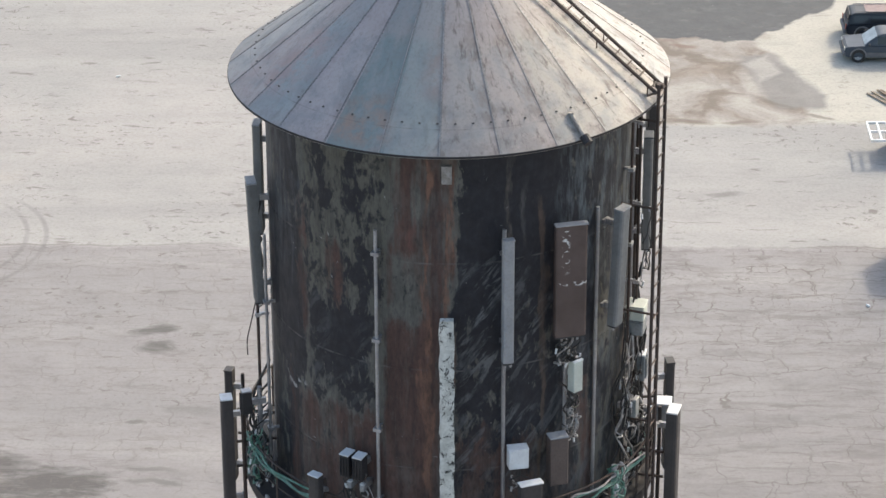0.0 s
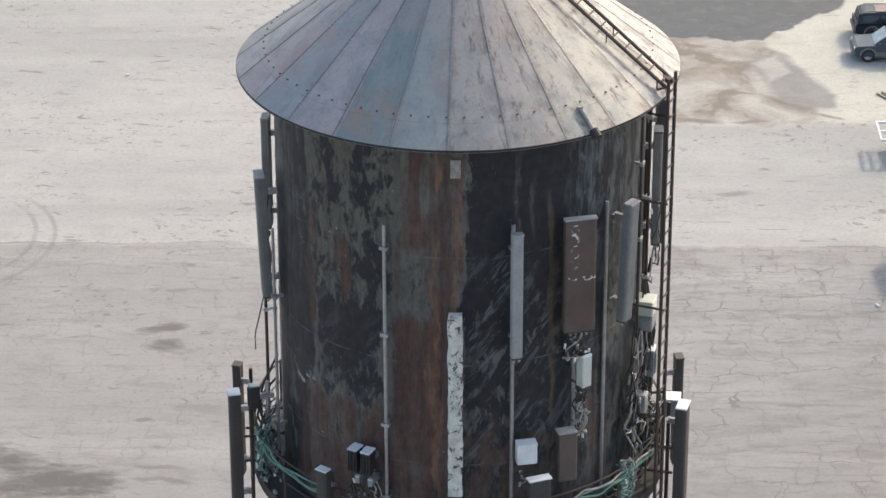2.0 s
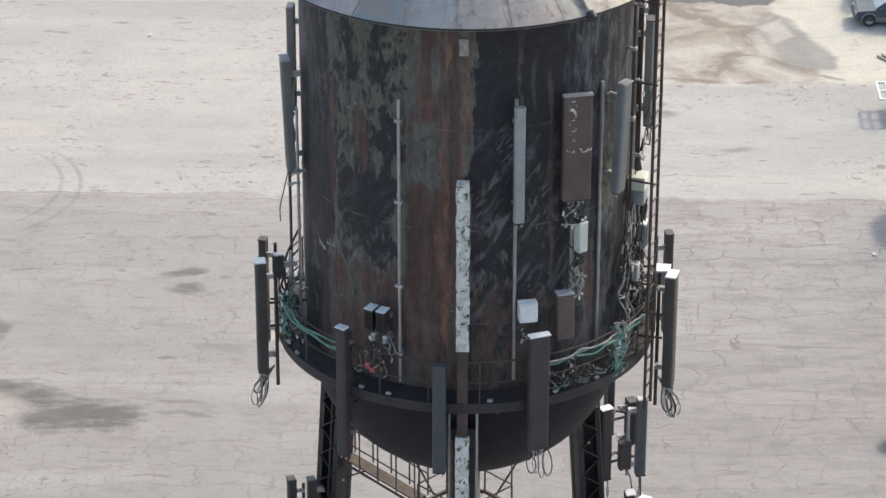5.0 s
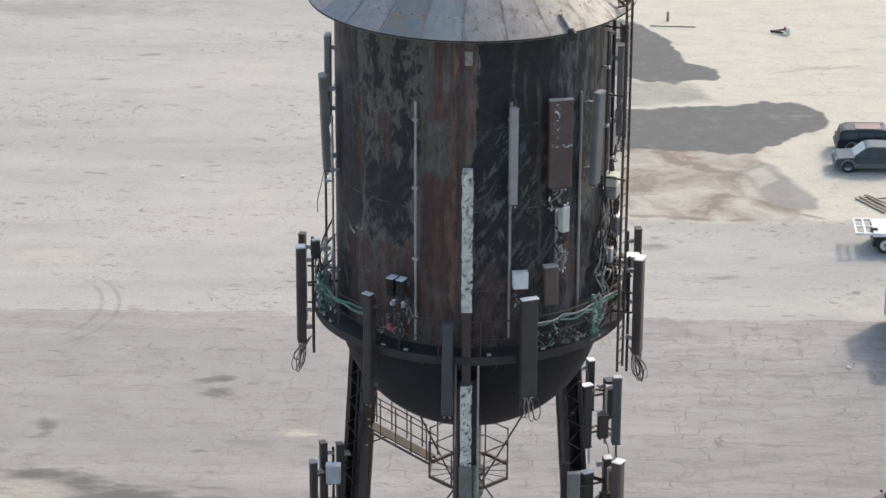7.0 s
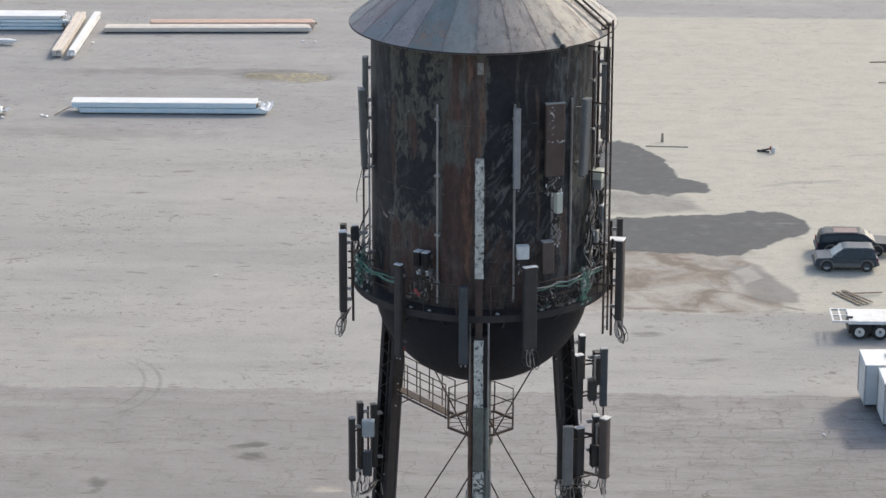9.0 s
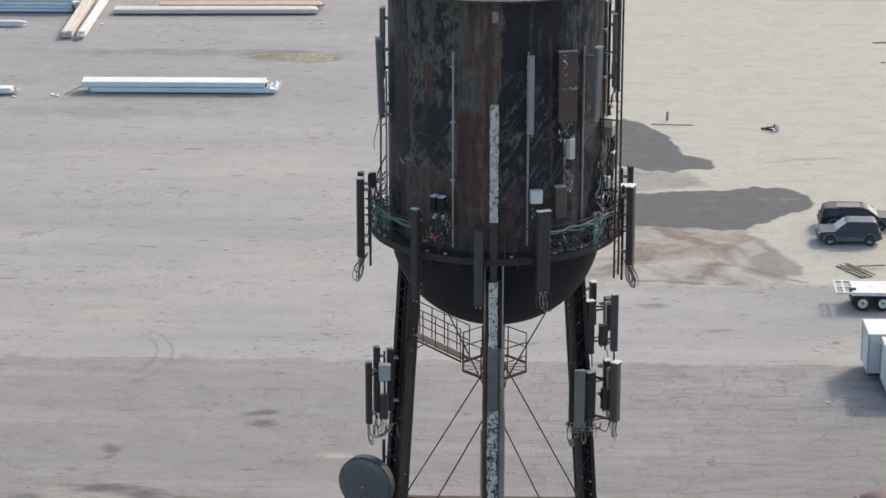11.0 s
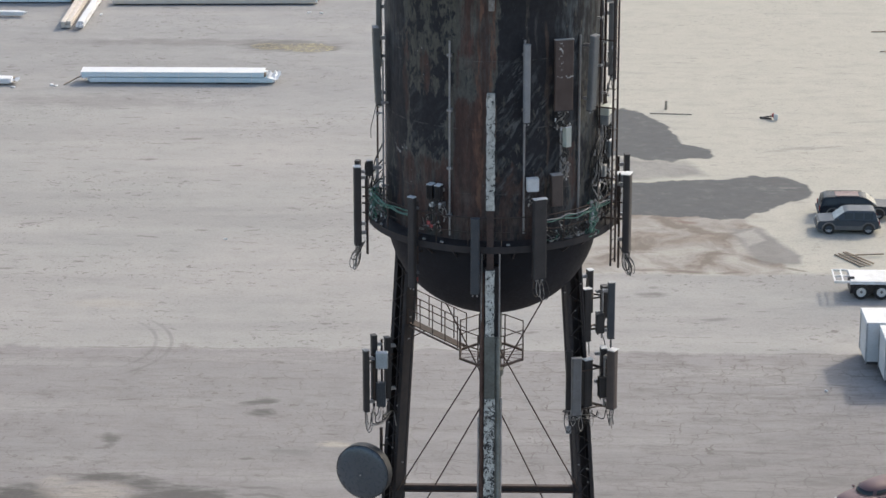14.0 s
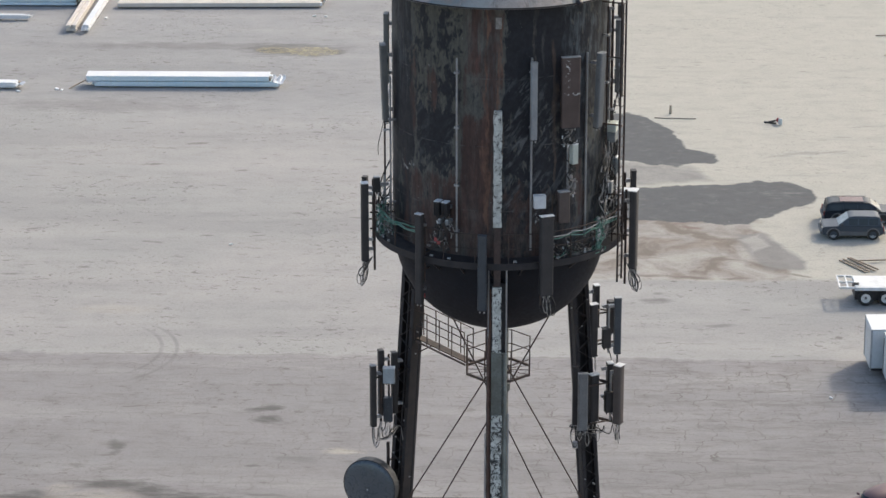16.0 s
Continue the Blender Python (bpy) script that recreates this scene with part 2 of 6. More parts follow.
def roof_steel():
    """Weathered sheet steel: each sheet has its own blue, mauve or sandy cast, with rust blooms and runs down the slope."""
    m = mat("roof_steel", 0.5, 0.10)
    n = Net(m)
    x, y, z = n.parts(n.node("ShaderNodeNewGeometry").outputs["Position"])
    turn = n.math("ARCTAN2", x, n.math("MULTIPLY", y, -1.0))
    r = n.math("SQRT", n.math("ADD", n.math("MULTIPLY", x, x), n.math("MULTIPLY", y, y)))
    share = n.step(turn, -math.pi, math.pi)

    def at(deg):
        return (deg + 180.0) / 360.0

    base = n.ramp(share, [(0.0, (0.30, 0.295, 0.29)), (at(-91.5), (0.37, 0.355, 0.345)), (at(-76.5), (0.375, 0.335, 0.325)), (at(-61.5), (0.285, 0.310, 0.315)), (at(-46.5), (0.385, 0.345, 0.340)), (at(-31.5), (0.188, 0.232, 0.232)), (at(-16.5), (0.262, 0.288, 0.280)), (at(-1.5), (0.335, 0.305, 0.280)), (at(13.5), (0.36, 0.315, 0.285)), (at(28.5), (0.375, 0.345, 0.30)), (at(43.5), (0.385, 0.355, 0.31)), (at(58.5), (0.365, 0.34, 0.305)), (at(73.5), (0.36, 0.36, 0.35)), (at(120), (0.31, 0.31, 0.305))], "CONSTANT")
    slope = n.vec(n.math("MULTIPLY", turn, 2.6), n.math("MULTIPLY", r, 0.42), n.step(share, 0, 1, 0, 7.0))
    run = n.noise(slope, 3.2, 7.0, 0.66)
    blot, fine = n.noise(n.obj, 1.3, 7.0, 0.66, 0.5), n.noise(n.obj, 16.0, 5.0, 0.65)
    warm = n.step(turn, -0.08, 0.02, 0.35, 1.0)
    c = n.mix(n.math("MULTIPLY", n.step(run, 0.50, 0.66), 0.5), base, (0.33, 0.31, 0.30))
    cast = n.noise(n.scaled(n.obj, (1.0, 1.0, 1.0), (3.1, 7.7, 0.0)), 0.9, 6.0, 0.62, 0.4)
    c = n.mix(n.math("MULTIPLY", n.step(cast, 0.50, 0.60), 0.42), c, (0.335, 0.285, 0.275))
    c = n.mix(n.math("MULTIPLY", n.step(cast, 0.47, 0.38), 0.42), c, (0.185, 0.215, 0.225))
    c = n.mix(n.math("MULTIPLY", n.math("MULTIPLY", n.step(blot, 0.50, 0.62), warm), 0.6), c, (0.20, 0.155, 0.135))
    # dark scabs, and small rust blooms low on the bluish sheets
    scab = n.math("MULTIPLY", n.step(n.noise(slope, 7.0, 8.0, 0.74, 0.4), 0.53, 0.64), warm)
    c = n.mix(n.math("MULTIPLY", scab, 0.75), c, (0.115, 0.092, 0.082))

    def bloom(a0, a1, r0, r1, s, tone):
        f = n.math("MULTIPLY", n.math("MULTIPLY", n.step(turn, radians(a0 - 3), radians(a0 + 3)), n.step(turn, radians(a1 + 3), radians(a1 - 3))), n.math("MULTIPLY", n.step(r, r0 - 0.15, r0 + 0.1), n.step(r, r1 + 0.1, r1 - 0.1)))
        return n.mix(n.math("MULTIPLY", n.math("MULTIPLY", f, n.step(n.noise(n.obj, 2.6, 6.0, 0.66), 0.42, 0.58)), s), c, tone)

    for spec in ((-31, -16, 3.2, 3.65, 0.75, (0.33, 0.215, 0.165)), (-29, -18, 3.02, 3.12, 0.7, (0.33, 0.20, 0.15)), (-8, -1, 2.2, 2.9, 0.6, (0.27, 0.205, 0.19)), (-66, -52, 2.3, 3.4, 0.65, (0.36, 0.26, 0.245)), (-80, -62, 2.6, 3.7, 0.4, (0.34, 0.255, 0.24)), (-61, -33, 3.2, 3.8, 0.45, (0.27, 0.255, 0.265)), (-50, -44, 2.0, 3.0, 0.5, (0.32, 0.27, 0.28)), (0, 30, 3.15, 3.8, 0.5, (0.20, 0.185, 0.18))):
        c = bloom(*spec)
    c = n.mix(n.math("MULTIPLY", n.step(fine, 0.5, 0.7), 0.3), c, (0.15, 0.13, 0.12))
    lap = n.math("ABSOLUTE", n.math("SUBTRACT", r, 3.36))
    c = n.mix(n.math("MULTIPLY", n.math("MULTIPLY", n.step(lap, 0.012, 0.004), n.step(blot, 0.42, 0.55)), 0.4), c, (0.10, 0.085, 0.075))
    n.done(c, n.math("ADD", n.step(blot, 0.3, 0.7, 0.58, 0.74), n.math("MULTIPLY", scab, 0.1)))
    n.bump(n.math("ADD", n.math("MULTIPLY", run, 0.6), n.math("MULTIPLY", fine, 0.25)), 0.14, 0.03)
    return m


TANK = tank_paint()
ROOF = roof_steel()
BLACK_STEEL = worn("black_steel", (0.030, 0.030, 0.034), (0.048, 0.043, 0.043), 0.6, 0.0, 2.5, 0.5, (0.065, 0.040, 0.033), 0.3, gloss=0.35)
RUST_STEEL = worn("rusty_steel", (0.10, 0.055, 0.04), (0.15, 0.09, 0.07), 0.8, 0.0, 3.0, 0.7, (0.05, 0.03, 0.025), 0.5)
RAIL_STEEL = worn("dark_rail_steel", (0.055, 0.045, 0.04), (0.09, 0.06, 0.048), 0.7, 0.2, 4.0, 0.6)
GALV = worn("galvanised_steel", (0.42, 0.43, 0.44), (0.32, 0.32, 0.33), 0.45, 0.7, 4.0, 0.5, (0.12, 0.1, 0.09), 0.3)
RISER = worn("riser_paint", (0.16, 0.17, 0.15), (0.10, 0.10, 0.085), 0.7, 0.0, 2.0, 0.6)


# ---- building helpers ----
def link(name, bm, material, smooth=False):
    me = bpy.data.meshes.new(name)
    bmesh.ops.recalc_face_normals(bm, faces=bm.faces)
    bm.to_mesh(me)
    bm.free()
    me.materials.append(material)
    if smooth:
        me.shade_smooth()
    return me


def part(name, bm, material, parent=None, label="", smooth=False, at=None):
    ob = new(name, link(name, bm, material, smooth))
    if parent is not None:
        ob.parent = parent
    if at is not None:
        ob.matrix_basis = at
    if label:
        ob["label"] = label
    return ob


def again(src, name, parent, at):
    """One more piece on the same mesh."""
    ob = new(name, src.data)
    ob.parent = parent
    ob.matrix_basis = at
    return ob


def thing(name, at=Matrix(), label="", category="", group="", kind=""):
    ob = new(name)
    ob.empty_display_size = 0.2
    ob.matrix_basis = at
    return tagged(ob, label, category, group, kind)


def box(bm, c, s, turn=None, bevel=0.0):
    """A box of the size s round c, turned by the matrix turn, with chamfered edges."""
    m = Matrix.Translation(c) @ (turn.to_4x4() if turn is not None else Matrix()) @ Matrix.Diagonal((*s, 1))
    made = bmesh.ops.create_cube(bm, size=1.0, matrix=m)["verts"]
    if bevel:
        edges = list({e for v in made for e in v.link_edges})
        bmesh.ops.bevel(bm, geom=edges, offset=bevel, segments=1, affect="EDGES", profile=0.5)
    return bm


def rod(bm, a, b, r, seg=6, r2=None, caps=True):
    a, b = Vector(a), Vector(b)
    d = b - a
    q = d.to_track_quat("Z", "Y").to_matrix().to_4x4()
    bmesh.ops.create_cone(bm, cap_ends=caps, segments=seg, radius1=r, radius2=r if r2 is None else r2, depth=d.length, matrix=Matrix.Translation((a + b) / 2) @ q)
    return bm


def hose(bm, pts, r, seg=5):
    """A round bar along a line of points."""
    pts = [Vector(p) for p in pts]
    rings = []
    for i, p in enumerate(pts):
        d = (pts[min(i + 1, len(pts) - 1)] - pts[max(i - 1, 0)]).normalized()
        u = d.cross(Vector((0, 0, 1)))
        u = u.normalized() if u.length > 1e-3 else Vector((1, 0, 0))
        v = d.cross(u)
        rings.append([bm.verts.new(p + r * (math.cos(k * math.tau / seg) * u + math.sin(k * math.tau / seg) * v)) for k in range(seg)])
    for a, b in zip(rings, rings[1:]):
        for k in range(seg):
            bm.faces.new((a[k], a[(k + 1) % seg], b[(k + 1) % seg], b[k]))
    bm.faces.new(rings[0]), bm.faces.new(rings[-1][::-1])
    return bm


def lathe(bm, profile, seg=96, a0=0.0, a1=math.tau):
    """A profile of (radius, height) turned round the z axis."""
    full = abs(a1 - a0 - math.tau) < 1e-6
    n = seg if full else seg + 1
    rings = [[bm.verts.new((r * math.cos(a0 + (a1 - a0) * k / seg), r * math.sin(a0 + (a1 - a0) * k / seg), z)) for k in range(n)] for r, z in profile]
    for a, b in zip(rings, rings[1:]):
        for k in range(seg):
            j = (k + 1) % n
            bm.faces.new((a[k], a[j], b[j], b[k]))
    return bm


def polar(r, deg, z):
    return Vector((r * math.cos(radians(deg)), r * math.sin(radians(deg)), z))


def B():
    return bmesh.new()


# ---- water tower: tank, roof, balcony ----
RT, RE, RB = 3.14, 3.75, 3.69
Z_FLOOR, Z_EAVE, Z_APEX = 32.14, 39.63, 42.45
SLOPE = (Z_APEX - Z_EAVE) / RE

tank = thing("water_tank", label="old cylindrical steel water tank with worn black coating and rust", category="water tank")
# shell in four lapped courses
shell_bm = B()
courses = [(32.0, 33.55), (33.55, 35.45), (35.45, 37.45), (37.45, 39.5)]
prof = []
for i, (z0, z1) in enumerate(courses):
    r = RT + (0.004 if i % 2 else 0.0)
    prof += [(r, z0), (r, z1)]
lathe(shell_bm, prof, 120)
part("shell", shell_bm, TANK, tank)
for i, (z0, z1) in enumerate(courses[1:]):
    bm = B()
    for k in range(180):
        p = polar(RT + 0.010, k * 2, z0 - 0.05)
        box(bm, p, (0.010, 0.016, 0.016), Matrix.Rotation(radians(k * 2), 3, "Z"))
    tagged(part("rivet_row", bm, TANK, tank), kind="stuff")
bm = B()
lathe(bm, [(max(3.1 * math.cos(t), 0.02), 31.95 - 2.9 * math.sin(t)) for t in np.linspace(0, math.pi / 2, 22)] , 96)
BOWL = worn("bowl_coating", (0.0105, 0.0128, 0.0195), (0.0165, 0.0185, 0.026), 0.65, 0.0, 1.2, 0.4, (0.030, 0.021, 0.019), 0.3, gloss=0.25)
part("bowl", bm, BOWL, tank, smooth=True)

# conical roof of 24 sheets
roof = thing("tank_roof", label="conical sheet steel roof with riveted seams and light rust", category="roof")
bm = B()
half, n_ang = radians(7.5), 4
def cone_pt(r, a, up=0.0):
    return (r * math.cos(a), r * math.sin(a), Z_APEX - SLOPE * r + up)
rows = []
for r in (1.0, 1.7, 2.4, 3.0, 3.42, RE):
    rows.append([bm.verts.new(cone_pt(r, -half + 2 * half * k / n_ang)) for k in range(n_ang + 1)])
for a, b in zip(rows, rows[1:]):
    for k in range(n_ang):
        bm.faces.new((a[k], b[k], b[k + 1], a[k + 1]))
skirt = [bm.verts.new(v.co - Vector((0, 0, 0.05))) for v in rows[-1]]
for k in range(n_ang):
    bm.faces.new((rows[-1][k], skirt[k], skirt[k + 1], rows[-1][k + 1]))
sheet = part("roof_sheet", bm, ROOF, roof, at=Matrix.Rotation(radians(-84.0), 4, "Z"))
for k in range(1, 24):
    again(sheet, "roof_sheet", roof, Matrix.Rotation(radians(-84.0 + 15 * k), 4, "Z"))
seam = None
SEAM = worn("seam_steel", (0.46, 0.45, 0.43), (0.22, 0.21, 0.20), 0.45, 0.5, 3.0, 0.8)
RIVET = worn("rivet_steel", (0.15, 0.14, 0.135), (0.24, 0.23, 0.22), 0.6, 0.2, 6.0, 0.6)
for k in range(24):
    at = Matrix.Rotation(radians(-91.5 + 15 * k), 4, "Z")
    if seam is None:
        a, b = Vector(cone_pt(1.0, 0, 0.010)), Vector(cone_pt(RE, 0, 0.006))
        d = (b - a).to_track_quat("X", "Z").to_matrix()
        bm = B()
        box(bm, (a + b) / 2 + Vector((0, -0.012, -0.003)), ((b - a).length, 0.014, 0.008), d)
        seam = part("roof_seam", bm, SEAM, roof, at=at)
        bm = B()
        for j in range(46):
            box(bm, a.lerp(b, (j + 0.5) / 46) + Vector((0, 0.010, -0.002)), (0.014, 0.013, 0.007), d)
        rivets = part("rivet_line", bm, RIVET, roof, at=at)
    else:
        again(seam, "roof_seam", roof, at)
        again(rivets, "rivet_line", roof, at)
BOLT = mat("dark_bolt", 0.6)
BOLT.node_tree.nodes["Principled BSDF"].inputs["Base Color"].default_value = (0.03, 0.025, 0.025, 1)
bolt = None
for k in range(72):
    at = Matrix.Rotation(radians(-90 + 5 * (k + 0.5)), 4, "Z")
    if bolt is None:
        bm = B()
        p = Vector(cone_pt(3.28, 0, 0.012))
        bmesh.ops.create_cone(bm, cap_ends=True, segments=6, radius1=0.022, radius2=0.016, depth=0.012, matrix=Matrix.Translation(p))
        bolt = part("roof_bolt", bm, BOLT, roof, at=at)
    else:
        again(bolt, "roof_bolt", roof, at)
bm = B()
lathe(bm, [(0.02, Z_APEX + 0.02), (0.5, Z_APEX - SLOPE * 0.5 + 0.03), (1.12, Z_APEX - SLOPE * 1.12 + 0.03), (1.12, Z_APEX - SLOPE * 1.12 - 0.02)], 48)
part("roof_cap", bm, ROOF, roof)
bm = B()
rod(bm, (0, 0, Z_APEX - 0.05), (0, 0, Z_APEX + 0.22), 0.09, 8)
part("finial", bm, BLACK_STEEL, roof)
bm = B()
lathe(bm, [(RT - 0.1, Z_EAVE + 0.35), (RT - 0.1, Z_EAVE - 0.12), (RE - 0.02, Z_EAVE - 0.06)], 96)
part("soffit", bm, BLACK_STEEL, roof)
bm = B()
lathe(bm, [(RE - 0.02, Z_EAVE + 0.006), (RE + 0.008, Z_EAVE - 0.008), (RE + 0.008, Z_EAVE - 0.04), (RE - 0.02, Z_EAVE - 0.04)], 96)
part("eave_rim", bm, BLACK_STEEL, roof, "dark rusty rim")

# balcony ring with handrail
balcony = thing("balcony", label="narrow steel walkway with pipe handrail round the tank", category="balcony")
bm = B()
lathe(bm, [(RT - 0.02, Z_FLOOR), (RB, Z_FLOOR), (RB, Z_FLOOR - 0.2), (RB - 0.06, Z_FLOOR - 0.2), (RB - 0.06, Z_FLOOR - 0.06), (RT - 0.02, Z_FLOOR - 0.06)], 96)
part("deck", bm, BLACK_STEEL, balcony)
for h, r in ((0.42, 0.014), (0.85, 0.02)):
    bm = B()
    hose(bm, [polar(RB - 0.05, a, Z_FLOOR + h) for a in range(0, 361, 4)], r)
    part("handrail", bm, RAIL_STEEL, balcony)
post = None
for k in range(24):
    at = Matrix.Rotation(radians(15 * k + 5), 4, "Z")
    if post is None:
        post = part("rail_post", rod(B(), (RB - 0.05, 0, Z_FLOOR), (RB - 0.05, 0, Z_FLOOR + 0.86), 0.018), RAIL_STEEL, balcony, at=at)
    else:
        again(post, "rail_post", balcony, at)
brk = None
for k in range(24):
    at = Matrix.Rotation(radians(15 * k + 12), 4, "Z")
    if brk is None:
        bm = B()
        hose(bm, [(RB - 0.06, 0, Z_FLOOR - 0.1), (RT - 0.05, 0, Z_FLOOR - 0.55)], 0.03)
        brk = part("deck_bracket", bm, BLACK_STEEL, balcony, at=at)
    else:
        again(brk, "deck_bracket", balcony, at)


# ---- legs, struts, rods ----
# the legs' dark steel in a lighter colour, so the bars read as lit
LACING = worn("lit_lacing_steel", (0.050, 0.046, 0.046), (0.075, 0.062, 0.058), 0.6, 0.1, 3.0, 0.6, (0.03, 0.022, 0.02), 0.4)
def leg(top, foot, face, label):
    """A laced box column: two channels, zigzag bars on the open sides. face: the way its closed side looks."""
    top, foot = Vector(top), Vector(foot)
    z = (top - foot).normalized()
    x = Vector((*face, 0))
    x = (x - z * x.dot(z)).normalized()
    m = Matrix((x, z.cross(x), z)).transposed().to_4x4()
    ob = thing("tower_leg", Matrix.Translation(foot) @ m, label, "tower leg", "legs of the tower")
    length, b = (top - foot).length, 0.5
    for s in (-1, 1):
        bm = B()
        box(bm, (s * b / 2, 0, length / 2), (0.03, b, length))
        for f in (-1, 1):
            box(bm, (s * (b / 2 - 0.065), f * (b / 2 - 0.012), length / 2), (0.085, 0.024, length))
        part("channel", bm, BLACK_STEEL, ob)
    back = 1 if z.cross(x).y > 0 else -1
    part("cover_plate", box(B(), (0, back * (b / 2 - 0.03), length / 2), (b - 0.06, 0.012, length)), BLACK_STEEL, ob)
    pitch = 0.33
    first = {}
    k0 = int(19.5 / pitch)
    for f in (-back,):
        for k in range(k0, int(length / pitch)):
            d = 1 if k % 2 else -1
            at = Matrix.Translation((0, f * (b / 2 + 0.006), (k + 0.5) * pitch))
            if d in first:
                again(first[d], "lacing_bar", ob, at)
            else:
                bm = B()
                a, c = Vector((-d * 0.2, 0, -pitch / 2)), Vector((d * 0.2, 0, pitch / 2))
                q = (c - a).to_track_quat("Z", "Y").to_matrix()
                box(bm, (0, 0, 0), (0.055, 0.014, (c - a).length + 0.05), q)
                first[d] = part("lacing_bar", bm, LACING, ob, at=at)
    bm = box(B(), (0, 0, length + 0.02), (0.56, 0.56, 0.4), bevel=0.02)
    part("gusset", bm, BLACK_STEEL, ob)
    bm = box(B(), (0, 0, 0.1), (1.1, 1.1, 0.3), bevel=0.03)
    part("foot_plate", bm, BLACK_STEEL, ob)
    return ob


def on(a, b, z):
    a, b = Vector(a), Vector(b)
    return a.lerp(b, (z - a.z) / (b.z - a.z))


LEG_L = ((-2.53, 1.55, 31.2), (-4.40, 2.6, 0.0))
LEG_R = ((2.27, 1.60, 31.2), (4.30, 2.65, 0.0))
LEG_F = ((-0.02, -3.10, 31.2), (0.02, -5.1, 0.0))
LEG_LABEL = "black laced steel tower leg under the tank"
leg(*LEG_L, (0.80, -0.60), LEG_LABEL)
leg(*LEG_R, (-0.93, -0.36), LEG_LABEL)
leg(*LEG_F, (0.0, -1.0), "black laced steel tower leg carrying the cable run")


STRUT_RUST = worn("strut_rust", (0.060, 0.042, 0.036), (0.095, 0.062, 0.052), 0.75, 0.0, 2.0, 0.6, (0.03, 0.022, 0.02), 0.4)


def strut(a, b):
    ob = thing("strut", label="horizontal rusty steel strut between the tower legs", category="strut", group="struts of the tower")
    d = (b - a).to_track_quat("X", "Z").to_matrix()
    for s in (-1, 1):
        part("angle_bar", box(B(), (a + b) / 2 + Vector((0, 0, s * 0.09)), ((b - a).length, 0.16, 0.05), d), STRUT_RUST, ob)
    part("web", box(B(), (a + b) / 2, ((b - a).length, 0.03, 0.17), d), BLACK_STEEL, ob)


def brace(a, b):
    ob = thing("brace_rod", label="thin dark steel tie rod with turnbuckle", category="tie rod", group="tie rods of the tower")
    part("bar", rod(B(), a, b, 0.022, 6), RAIL_STEEL, ob)
    m = a.lerp(b, 0.12)
    d = (b - a).normalized()
    part("turnbuckle", rod(B(), m - d * 0.15, m + d * 0.15, 0.045, 6), RAIL_STEEL, ob)


legs3 = (LEG_L, LEG_R, LEG_F)
strut(on(*LEG_L, 22.35), on(*LEG_R, 22.35))
for zs in (19.5, 10.0):
    for i in range(3):
        strut(on(*legs3[i], zs), on(*legs3[(i + 1) % 3], zs))
brace(on(*LEG_L, 19.7), on(*LEG_R, 30.2))
brace(on(*LEG_R, 18.8), on(*LEG_L, 31.0))
for p, z in ((LEG_L, 29.0), (LEG_R, 29.45)):
    brace(on(*p, 22.0), on(*LEG_F, z))
    brace(on(*LEG_F, 19.7), on(*p, 22.2))
for i in range(3):
    p, q = legs3[i], legs3[(i + 1) % 3]
    brace(on(*q, 10.2), on(*p, 19.3)), brace(on(*p, 10.2), on(*q, 19.3))

riser = thing("riser_pipe", label="grey-green steel riser pipe in the middle of the tower", category="pipe")
bm = B()
lathe(bm, [(0.02, 0.0), (0.3, 0.0), (0.3, 26.9), (0.36, 26.9), (0.36, 27.1), (0.3, 27.1), (0.3, 29.3), (0.02, 29.3)], 24)
part("pipe", bm, RISER, riser)


